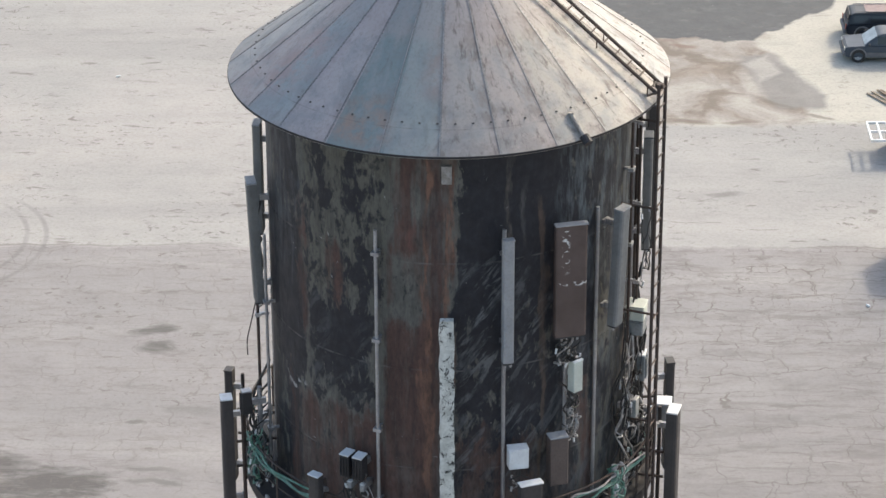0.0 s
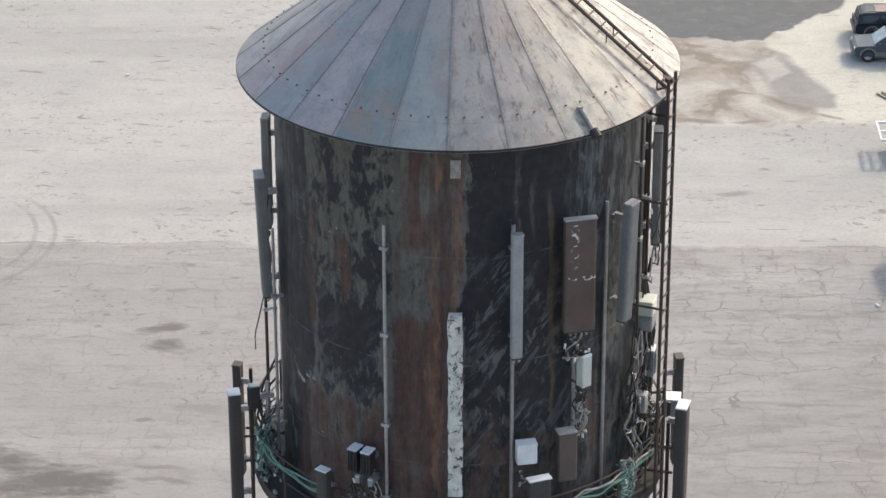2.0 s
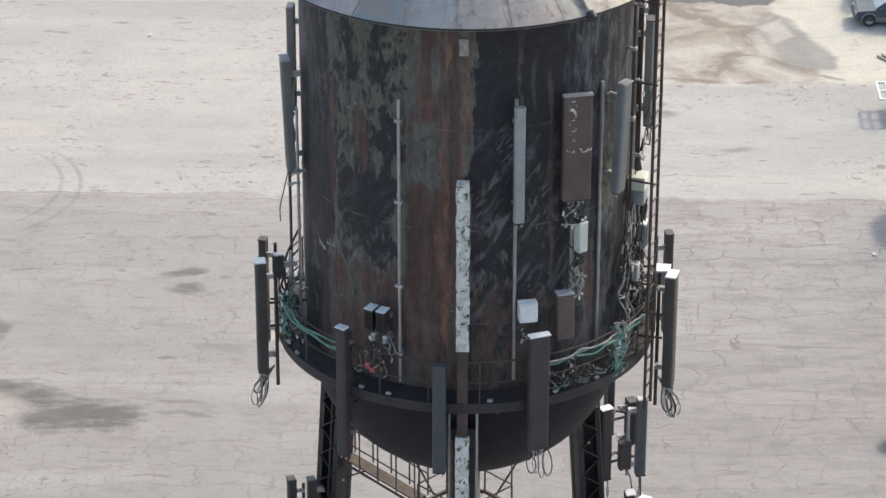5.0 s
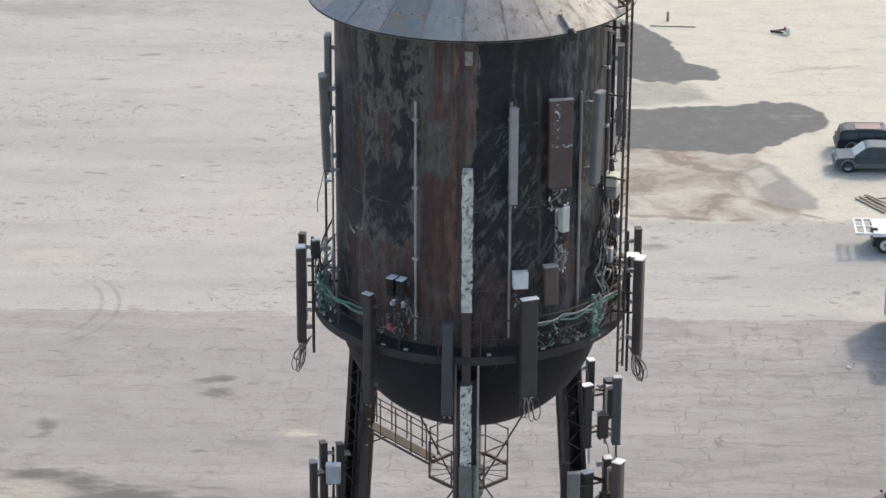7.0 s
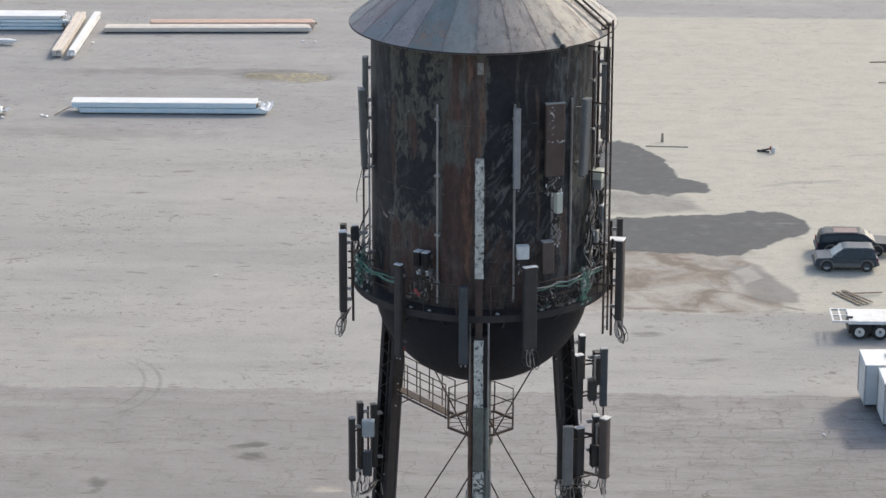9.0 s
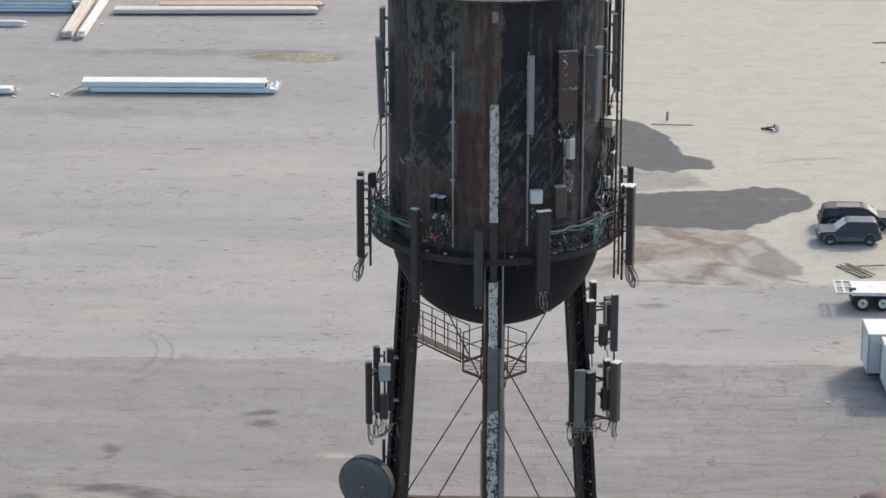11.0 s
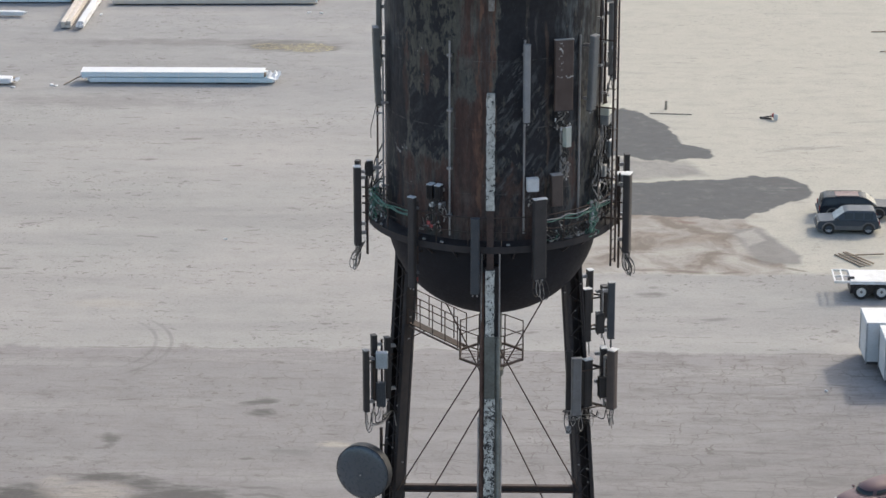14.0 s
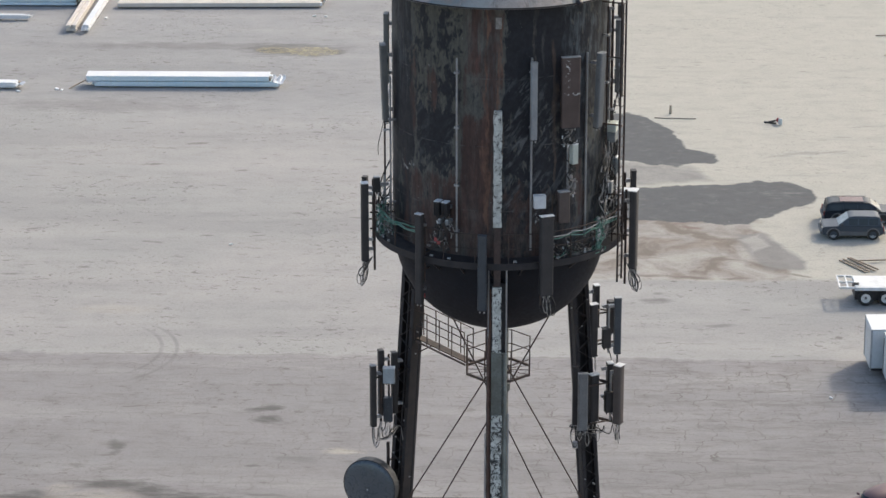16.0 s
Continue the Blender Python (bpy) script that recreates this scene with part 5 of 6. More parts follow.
LAZ = -21.5
tang = Vector((-math.sin(radians(LAZ)), math.cos(radians(LAZ)), 0))
lad = ladder(polar(3.80, LAZ, 30.9), polar(3.80, LAZ, 39.95), tang, 0.36, "wall_ladder", "dark steel ladder standing off the tank wall")
for z in (33.5, 35.6, 37.6, 39.2):
    part("standoff", rod(B(), polar(3.14, LAZ, z), polar(3.80, LAZ, z), 0.022, 5), RAIL_STEEL, lad)
rl = ladder(Vector(cone_pt(0.12, radians(LAZ), 0.17)), Vector(cone_pt(3.76, radians(LAZ), 0.16)), tang, 0.34, "roof_ladder", "dark steel ladder lying up the conical roof", 0.26)
for r in (0.5, 1.6, 2.7, 3.6):
    for s in (-1, 1):
        p = Vector(cone_pt(r, radians(LAZ), 0.0)) + tang * 0.17 * s
        part("foot", rod(B(), p, p + Vector((0, 0, 0.17)), 0.012, 5), RAIL_STEEL, rl)
for sd in (-1, 1):
    part("tie_bar", rod(B(), polar(3.80, LAZ, 39.82) + tang * 0.18 * sd, Vector(cone_pt(3.62, radians(LAZ), 0.02)) + tang * 0.24 * sd, 0.02, 5), RAIL_STEEL, lad)
part("top_plate", box(B(), polar(3.79, LAZ, 39.90) - tang * 0.10, (0.14, 0.10, 0.09), Matrix.Rotation(radians(LAZ), 3, "Z"), 0.015), RAIL_STEEL, lad)

# roof fittings
stub = thing("vent_pipe", label="short bare pipe lying on the roof edge", category="pipe")
a, b = Vector(cone_pt(3.40, radians(-54), 0.05)), Vector(cone_pt(3.79, radians(-54), 0.05))
part("tube", rod(B(), a, b, 0.035, 10), ROOF, stub)
part("flange", rod(B(), b - (b - a).normalized() * 0.05, b + (b - a).normalized() * 0.10, 0.08, 12), BLACK_STEEL, stub)
part("saddle", box(B(), a, (0.08, 0.08, 0.05)), ROOF, stub)
hat = thing("roof_hatch", label="small dark round hatch on the roof", category="hatch")
p = Vector(cone_pt(1.22, radians(-48), 0.08))
part("collar", rod(B(), p - Vector((0, 0, 0.12)), p + Vector((0, 0, 0.05)), 0.10, 10), GALV, hat)
part("cap", rod(B(), p + Vector((0, 0, 0.05)), p + Vector((0, 0, 0.09)), 0.13, 10), RUST_STEEL, hat)

# catwalk and cage round the riser
cage = thing("riser_cage", label="octagonal railed platform round the riser pipe, rusty steel", category="platform")
ZC, RC = 27.55, 1.04
CAGE = worn("dark_rusty_rail", (0.075, 0.052, 0.042), (0.12, 0.085, 0.07), 0.8, 0.0, 3.0, 0.6, (0.04, 0.03, 0.025), 0.4)
for r_in, r_out, name in ((RC - 0.06, RC, "rim_channel"), (0.295, 0.42, "inner_ring")):
    bm = B()
    lathe(bm, [(r_in, ZC), (r_out, ZC), (r_out, ZC - 0.07), (r_in, ZC - 0.07), (r_in, ZC)], 8, radians(22.5), radians(382.5))
    part(name, bm, CAGE, cage)
for k in range(16):
    a = 22.5 * k
    part("grating_bar", rod(B(), polar(0.38, a, ZC - 0.03), polar(RC * (0.99 if k % 2 else 0.93), a, ZC - 0.03), 0.010, 4), CAGE, cage)
for k in range(8):
    p = polar(RC - 0.02, 22.5 + 45 * k, ZC)
    part("rail_post", rod(B(), p, p + Vector((0, 0, 0.92)), 0.02, 5), CAGE, cage)
    q = polar(RC - 0.02, 67.5 + 45 * k, ZC)
    if k != 3:
        for h in (0.46, 0.9):
            part("handrail", rod(B(), p + Vector((0, 0, h)), q + Vector((0, 0, h)), 0.017, 5), CAGE, cage)
walkway = thing("catwalk", label="narrow railed catwalk from the tower leg to the riser, rusty steel", category="catwalk")
a, b = on(*LEG_L, 27.95) + Vector((0.28, -0.10, 0)), Vector((-0.9, 0.42, 27.62))
d = (b - a).normalized()
n_side = Vector((-d.y, d.x, 0)).normalized()
part("deck", box(B(), (a + b) / 2, ((b - a).length, 0.3, 0.03), d.to_track_quat("X", "Z").to_matrix()), RAIL_STEEL, walkway)
for s in (-1, 1):
    part("stringer", rod(B(), a + n_side * 0.17 * s - Vector((0, 0, 0.08)), b + n_side * 0.17 * s - Vector((0, 0, 0.08)), 0.035, 4), CAGE, walkway)
    for h in (0.5, 0.98):
        part("handrail", rod(B(), a + n_side * 0.22 * s + Vector((0, 0, h)), b + n_side * 0.22 * s + Vector((0, 0, h)), 0.017, 5), CAGE, walkway)
    for k in range(5):
        p = a.lerp(b, k / 4) + n_side * 0.22 * s
        part("rail_post", rod(B(), p, p + Vector((0, 0, 1.0)), 0.018, 5), CAGE, walkway)
part("knee_brace", rod(B(), a - Vector((0.05, 0, 0.5)), a.lerp(b, 0.25) - Vector((0, 0, 0.1)), 0.02, 5), CAGE, walkway)


# ---- gear on the legs ----
def upright(x, y, z, turn=-160.0):
    return Matrix.Translation((x, y, z)) @ Matrix.Rotation(radians(turn), 4, "Z")


LG = "panel antennas on the tower legs"
antenna(upright(-3.82, 0.60, 25.42), 1.95, 0.22, 0.17, DARK, "slim dark antenna on the leg frame above the dish", GREY, (0, 0.1, 1.8), 0, 3, LG)
antenna(upright(-3.60, 1.00, 25.66), 2.05, 0.22, 0.17, DARK, "slim dark antenna on the leg frame", DARK, (0, 0.1, 1.9), 0, 2, LG)
antenna(upright(-3.21, 1.30, 25.6), 1.93, 0.22, 0.17, DARK, "slim dark antenna close to the leg", DARK, None, 0, 0, LG)
radio(upright(-3.33, 0.62, 26.81, -90), 0.36, 0.22, 0.48, worn("pale_blue_enamel", (0.42, 0.47, 0.50), (0.36, 0.40, 0.42), 0.45), "pale blue-grey radio unit on the leg frame", WHITE, 0)
radio(upright(-3.38, 0.9, 25.45, -90), 0.28, 0.2, 0.75, SLATE, "slate radio unit under a pale one", SLATE, 3)
antenna(upright(2.97, 2.6, 28.0, 20), 1.33, 0.22, 0.18, DARK, "brown antenna behind the leg", None, None, 0, 0, LG)
antenna(upright(2.87, 1.9, 27.3, -60), 1.66, 0.27, 0.2, DARK, "dark antenna on the upper leg frame", None, None, 0, 2, LG)
antenna(upright(3.42, 2.4, 27.9, 20), 0.98, 0.26, 0.2, DARK, "short brown antenna on the upper leg frame", DARK, None, 0, 0, LG)
antenna(upright(3.62, 2.0, 27.36, 10), 1.78, 0.19, 0.22, SLATE, "slim slate antenna on the upper leg frame", GREY, (0, 0, 1.5), 0, 4, LG)
radio(upright(3.28, 1.9, 27.55, -80), 0.26, 0.2, 0.6, DARK, "dark brown radio unit on the upper leg frame", DARK)
antenna(upright(2.35, 1.0, 25.4, -90), 1.85, 0.2, 0.18, DARK, "dark antenna in front of the leg", DARK, None, 0, 2, LG)
antenna(upright(2.57, 0.6, 25.35, -80), 1.83, 0.30, 0.16, worn("mid_grey_radome", (0.15, 0.15, 0.15), (0.19, 0.19, 0.19), 0.5), "mid grey antenna on the lower leg frame", GREY, (0, 0, 1.7), 0, 2, LG)
antenna(upright(2.91, 1.2, 25.45, -60), 1.48, 0.3, 0.22, DARK, "dark antenna with cap coloured pale as sunlit on the lower leg frame", None, None, 0, 3, LG)
antenna(upright(3.67, 1.0, 25.46, -30), 1.86, 0.30, 0.24, worn("brown_radome", (0.085, 0.068, 0.062), (0.10, 0.08, 0.072), 0.55), "brown antenna with cap coloured pale as sunlit on the lower leg frame", None, (0, 0, 1.6), 0, 4, LG)
antenna(upright(3.40, 1.4, 26.0, 10), 1.24, 0.26, 0.2, DARK, "short dark antenna on the lower leg frame", None, None, 0, 0, LG)
radio(upright(3.36, 1.1, 25.75, -70), 0.24, 0.2, 0.65, DARK, "dark radio unit on the lower leg frame", DARK)


def leg_frame(centre, arms, z0, z1, label):
    ob = thing("antenna_frame", label=label, category="frame", group="antenna frames on the legs")
    for z in (z0, z1):
        for x, y in arms:
            part("arm", rod(B(), (*centre, z), (x, y, z), 0.03, 6), RAIL_STEEL, ob)
        for p, q in zip(arms, arms[1:]):
            part("cross_bar", rod(B(), (*p, z), (*q, z), 0.028, 6), RAIL_STEEL, ob)


leg_frame((-2.95, 1.75), ((-3.75, 0.75), (-3.5, 1.1), (-3.15, 1.4)), 25.6, 26.9, "dark pipe frame carrying antennas on the tower leg")
leg_frame((2.55, 1.85), ((2.45, 1.0), (2.7, 0.9), (3.3, 1.25), (3.6, 1.15)), 25.4, 26.65, "dark pipe frame carrying antennas on the tower leg")
leg_frame((2.5, 1.8), ((2.85, 2.05), (3.1, 2.45), (3.5, 2.3)), 27.6, 28.6, "dark pipe frame carrying antennas on the tower leg")
for k in range(10):
    x0, y0, z0 = rng.uniform(2.6, 3.6), rng.uniform(0.7, 1.2), 25.35
    pts = [(x0, y0, z0), (x0 - 0.1, y0, z0 - rng.uniform(0.1, 0.3)), (x0 - 0.5, y0 + 0.3, z0 - rng.uniform(0.15, 0.35)), (2.55, 1.6, z0 - 0.1)]
    cable("black_cable", pts, 0.016, PALE_CABLE if k % 2 else CABLE, "cable drooping under the leg antennas")
for k in range(6):
    pts = [(-3.8 + 0.12 * k, 0.6 + 0.08 * k, 25.3), (-3.72 + 0.1 * k, 0.6, 24.95 + 0.04 * k), (-3.3, 0.8, 24.95 + 0.05 * k), (-3.05, 1.4, 25.1), (-2.95, 1.4, 24.6)]
    cable("black_cable", pts, 0.016, PALE_CABLE if k % 3 == 0 else CABLE, "cable drooping under the leg antennas")
for leg_i, sx in ((LEG_L, 0.30), (LEG_R, -0.28), (LEG_R, 0.3), (LEG_L, -0.1)):
    p, q = on(*leg_i, 30.5), on(*leg_i, 18)
    ob = part("conduit", rod(B(), p + Vector((sx, -0.24, 0)), q + Vector((sx, -0.24, 0)), 0.026, 6), BLACK_STEEL)
    tagged(ob, "dark conduit strapped along a tower leg", "conduit", "conduits")
for k in range(26):
    lg = (LEG_L, LEG_R)[k % 2]
    p = on(*lg, rng.uniform(19.5, 29.5)) + Vector((rng.uniform(-0.3, 0.3), -0.3, 0))
    ob = part("leg_clip", box(B(), p, (0.05, 0.03, 0.035)), GALV)
    tagged(ob, "small pale clip on a tower leg", "clip", "clips on the legs")

# dish
DISH_RIM = worn("dish_rim", (0.026, 0.030, 0.035), (0.036, 0.040, 0.046), 0.6)
dish = thing("microwave_dish", Matrix.Translation((-3.97, 0.95, 23.24)) @ Matrix.Rotation(radians(-112), 4, "Z") @ Matrix.Rotation(radians(90), 4, "Y"), "large dark round microwave dish with a domed cover", "dish antenna")
bm = B()
lathe(bm, [(0.01, 0.16)] + [(0.86 * math.sin(t), 0.02 + 0.14 * math.cos(t)) for t in np.linspace(0.1, math.pi / 2, 9)], 48)
part("radome", bm, worn("dish_cover", (0.050, 0.068, 0.083), (0.066, 0.084, 0.10), 0.30, 0.0, 1.0, 0.3, (0.03, 0.03, 0.03), 0.15, gloss=0.9), dish, smooth=True)
bm = B()
lathe(bm, [(0.86, 0.03), (0.885, 0.03), (0.885, -0.26), (0.86, -0.26)], 48)
part("rim", bm, DISH_RIM, dish)
bm = B()
lathe(bm, [(0.86, -0.24), (0.6, -0.42), (0.25, -0.5), (0.01, -0.52)], 48)
part("back_shell", bm, SLATE, dish, smooth=True)
part("centre_boss", rod(B(), (0.05, 0.0, 0.14), (0.05, 0.0, 0.185), 0.025, 8), WHITE, dish)
mast_p = Vector((-3.42, 1.5, 0))
ob = thing("dish_mount", label="dark pipe mount holding the dish to the leg", category="mount")
part("mast", rod(B(), mast_p + Vector((0, 0, 22.3)), mast_p + Vector((0, 0, 24.5)), 0.05, 8), RAIL_STEEL, ob)
for z in (22.7, 23.9):
    part("arm", rod(B(), mast_p + Vector((0, 0, z)), on(*LEG_L, z), 0.035, 6), RAIL_STEEL, ob)
part("yoke", rod(B(), mast_p + Vector((0, 0, 23.24)), (-3.78, 1.36, 23.24), 0.07, 8), RAIL_STEEL, ob)
lamp = thing("leg_lamp", upright(2.36, 1.35, 24.45, 0), "small grey round lamp on the tower leg", "lamp")
part("housing", rod(B(), (0, 0, 0), (0, 0, 0.2), 0.09, 10), GREY, lamp)
part("arm", rod(B(), (0, 0, 0.1), (0.15, 0.3, 0.1), 0.02, 6), RAIL_STEEL, lamp)


# ---- yard: vehicles and stored material ----
GLASS = mat("dark_car_glass", 0.08)
GLASS.node_tree.nodes["Principled BSDF"].inputs["Base Color"].default_value = (0.02, 0.025, 0.03, 1)
# windscreen glass: the pale base colour stands for the reflected sky
SCREEN = worn("sky_pale_glass", (0.30, 0.33, 0.35), (0.22, 0.25, 0.27), 0.2, 0.0, 2.0, 0.6, (0.1, 0.1, 0.1), 0.2, gloss=0.9)
TYRE = worn("tyre_rubber", (0.018, 0.018, 0.018), (0.03, 0.029, 0.028), 0.8)
CHROME = worn("dull_alloy", (0.48, 0.49, 0.50), (0.36, 0.37, 0.38), 0.4, 0.25)
LENS = worn("lamp_lens", (0.6, 0.6, 0.55), (0.5, 0.5, 0.46), 0.2)
RED_LENS = worn("red_lamp_lens", (0.35, 0.02, 0.02), (0.28, 0.02, 0.02), 0.2)
TRIM = worn("grey_bumper", (0.13, 0.13, 0.135), (0.17, 0.17, 0.17), 0.6)


def paint(name, c, rough=0.4):
    m = mat(name, rough)
    n = Net(m)
    f = n.noise(n.obj, 1.5, 4.0)
    n.done(n.mix(n.step(f, 0.35, 0.7), c, tuple(v * 0.9 + 0.008 for v in c)), n.step(f, 0.3, 0.7, rough, rough + 0.15))
    n.put(n.b.inputs["Specular IOR Level"], 0.25)
    n.put(n.b.inputs["Coat Weight"], 0.28), n.put(n.b.inputs["Coat Roughness"], 0.15)
    return m


def prism(bm, outline, half, inset=0.0, z_in=None):
    """A side outline of (x, z), as wide as 2 * half; above z_in the sides lean in by inset."""
    rows = []
    top = max(z for _, z in outline)
    for s in (-1, 1):
        row = []
        for x, z in outline:
            k = 0.0 if z_in is None or z <= z_in else (z - z_in) / (top - z_in)
            row.append(bm.verts.new((x, s * (half - inset * k), z)))
        rows.append(row)
    n = len(outline)
    for k in range(n):
        bm.faces.new((rows[0][k], rows[0][(k + 1) % n], rows[1][(k + 1) % n], rows[1][k]))
    bm.faces.new(rows[0][::-1]), bm.faces.new(rows[1])
    return bm


def wheel(car, x, y, r, w=0.22, rim=None):
    m = Matrix.Translation((x, y, r)) @ Matrix.Rotation(radians(90), 4, "X")
    hub = thing("wheel", m)
    hub.parent = car
    bm = B()
    lathe(bm, [(r * 0.62, -w / 2), (r * 0.93, -w / 2), (r, -w / 3), (r, w / 3), (r * 0.93, w / 2), (r * 0.62, w / 2), (r * 0.62, -w / 2)], 24)
    part("tyre", bm, TYRE, hub)
    bm = B()
    lathe(bm, [(0.01, 0.03), (r * 0.2, 0.05), (r * 0.3, 0.0), (r * 0.58, 0.02), (r * 0.64, w / 2 - 0.01), (r * 0.64, -w / 2 + 0.01), (r * 0.58, -0.02), (r * 0.3, 0.0), (r * 0.2, -0.05), (0.01, -0.03)], 20)
    part("rim", bm, rim or CHROME, hub)


def suv(at, body_paint, label, length=4.15, wb=2.63, rack=False, hood=1.15, roof=1.58, soft=0.04):
    """A boxy estate car, nose towards +x, its middle over the origin."""
    car = thing("suv", at, label, "car", "parked cars")
    f, r = length / 2, -length / 2
    h = 0.88
    bm = prism(B(), [(r, 0.42), (r + 0.03, h), (f - hood, h + 0.04), (f - 0.08, h - 0.04), (f, 0.72), (f, 0.38), (f - 0.2, 0.28), (r + 0.2, 0.28)], h)
    bmesh.ops.bevel(bm, geom=list(bm.edges), offset=0.05, segments=2, affect="EDGES")
    part("body", bm, body_paint, car)
    bm = prism(B(), [(r + 0.08, h - 0.02), (r + 0.28, roof - 0.05), (r + 0.5, roof), (f - hood - 0.80, roof), (f - hood - 0.58, roof - 0.05), (f - hood + 0.16, h)], 0.84, 0.17, h)
    bmesh.ops.bevel(bm, geom=list(bm.edges), offset=soft, segments=3, affect="EDGES", clamp_overlap=True)
    part("cabin", bm, body_paint, car)
    # glass, a little proud of the cabin
    z0, z1 = 0.98, roof - 0.12
    lean = math.atan2(0.17, roof - h)
    x0, x1 = r + 0.34, f - hood - 0.50
    n = 3
    for s in (-1, 1):
        for k in range(n):
            a, b = x0 + (x1 - x0) * k / n + 0.05, x0 + (x1 - x0) * (k + 1) / n - 0.04
            t = Matrix.Rotation(s * lean, 3, "X")
            part("side_window", box(B(), ((a + b) / 2, s * (0.84 - 0.17 * ((z0 + z1) / 2 - h) / (roof - h) + 0.006), (z0 + z1) / 2), (b - a, 0.02, z1 - z0), t, 0.0), GLASS, car)
    ws = math.atan2(0.74, roof - 0.05 - h)
    part("windscreen", box(B(), (f - hood - 0.20, 0, (roof + h) / 2 - 0.015), (0.03, 1.34, 0.80), Matrix.Rotation(-ws, 3, "Y")), SCREEN, car, "windscreen with the sky's reflection painted in pale")
    part("rear_window", box(B(), (r + 0.165, 0, 1.22), (0.02, 1.25, 0.36), Matrix.Rotation(0.27, 3, "Y")), GLASS, car)
    part("front_bumper", box(B(), (f + 0.03, 0, 0.48), (0.16, 1.72, 0.22), bevel=0.04), TRIM, car)
    part("rear_bumper", box(B(), (r - 0.03, 0, 0.48), (0.16, 1.72, 0.22), bevel=0.04), TRIM, car)
    for s in (-1, 1):
        part("sill", box(B(), (0, s * 0.885, 0.43), (wb - 0.75, 0.03, 0.28), bevel=0.01), TRIM, car)
        part("headlight", box(B(), (f - 0.01, s * 0.66, 0.70), (0.06, 0.3, 0.16), bevel=0.02), LENS, car)
        part("tail_light", box(B(), (r + 0.01, s * 0.76, 0.75), (0.05, 0.16, 0.3), bevel=0.02), RED_LENS, car)
        part("mirror", box(B(), (f - hood - 0.1, s * 0.98, 1.02), (0.1, 0.18, 0.14), bevel=0.03), BLACK_PLASTIC, car)
        for x in (-wb / 2, wb / 2):
            bm = B()
            lathe(bm, [(0.37, -0.02), (0.45, -0.02), (0.45, 0.02), (0.37, 0.02)], 14, 0, math.pi)
            part("wheel_arch", bm, TRIM, car, at=Matrix.Translation((x - 0.02, s * 0.885, 0.36)) @ Matrix.Rotation(radians(90), 4, "X"))
            wheel(car, x - 0.02, s * 0.80, 0.36)
        if rack:
            part("roof_rail", rod(B(), (r + 0.5, s * 0.58, roof + 0.05), (f - hood - 0.75, s * 0.58, roof + 0.05), 0.02, 6), TRIM, car)
    part("grille", box(B(), (f + 0.005, 0, 0.68), (0.05, 0.9, 0.16)), BLACK_PLASTIC, car)
    if rack:
        # thin reddish panel that stands for a reflection on the roof
        part("roof_panel", box(B(), (-0.55, 0, roof + 0.015), (1.5, 1.1, 0.03), bevel=0.01), worn("red_roof_reflection", (0.20, 0.13, 0.125), (0.25, 0.18, 0.17), 0.5), car, "reddish reflection put on the roof as a coloured panel")
    return car


suv(upright(21.12, 96.3, 0, 180), paint("charcoal_paint", (0.044, 0.060, 0.080)), "dark charcoal boxy car parked on pale sand", 3.9, 2.5, roof=1.5)
suv(upright(21.9, 99.35, 0, 0), paint("black_paint", (0.014, 0.020, 0.030)), "black boxy car with reddish roof parked beside a charcoal one", 4.7, 2.9, True, roof=1.45)


def rounded(bm, centre, half, e=0.55, rows=10, cols=28, v0=-1.0, v1=1.0, u0=0.0, u1=math.tau, grow=0.0):
    """A part of a soft-edged box (a superellipsoid) round the centre."""
    def f(c):
        return math.copysign(abs(c) ** e, c)
    grid = []
    for i in range(rows + 1):
        v = math.pi / 2 * (v0 + (v1 - v0) * i / rows)
        grid.append([bm.verts.new((centre[0] + (half[0] + grow) * f(math.cos(v)) * f(math.cos(u)), centre[1] + (half[1] + grow) * f(math.cos(v)) * f(math.sin(u)), centre[2] + (half[2] + grow) * f(math.sin(v)))) for u in (u0 + (u1 - u0) * j / cols for j in range(cols + 1))])
    for a, b in zip(grid, grid[1:]):
        for j in range(cols):
            bm.faces.new((a[j], a[j + 1], b[j + 1], b[j]))
    bmesh.ops.remove_doubles(bm, verts=bm.verts, dist=1e-4)
    return bm


def saloon(at, body_paint, label):
    """A rounded car, nose towards +x."""
    car = thing("saloon_car", at, label, "car", "parked cars")
    part("body", rounded(B(), (0, 0, 0.62), (2.35, 0.90, 0.40), 0.45), body_paint, car, smooth=True)
    mid, size = (-0.25, 0, 0.86), (1.45, 0.76, 0.60)
    part("cabin", rounded(B(), mid, size, 0.72), body_paint, car, smooth=True)
    for name, u0, u1 in (("windscreen", -0.75, 0.75), ("side_window", 0.95, 2.1), ("side_window", -2.1, -0.95), ("rear_window", 2.4, 3.88)):
        part(name, rounded(B(), mid, size, 0.72, 5, 10, 0.10, 0.32, u0, u1, 0.012), GLASS, car, smooth=True)
    for s in (-1, 1):
        part("headlight", box(B(), (2.16, s * 0.62, 0.72), (0.14, 0.34, 0.14), Matrix.Rotation(s * 0.35, 3, "Z"), 0.03), LENS, car)
        part("tail_light", box(B(), (-2.2, s * 0.66, 0.76), (0.12, 0.28, 0.14), bevel=0.03), RED_LENS, car)
        part("mirror", box(B(), (0.75, s * 0.94, 0.98), (0.1, 0.18, 0.12), bevel=0.03), body_paint, car)
        for x in (-1.4, 1.4):
            wheel(car, x, s * 0.82, 0.32)
    return car


saloon(upright(18.35, 52.3, 0, 218), paint("maroon_paint", (0.150, 0.092, 0.096), 0.5), "dusty maroon rounded car at the edge of the yard")


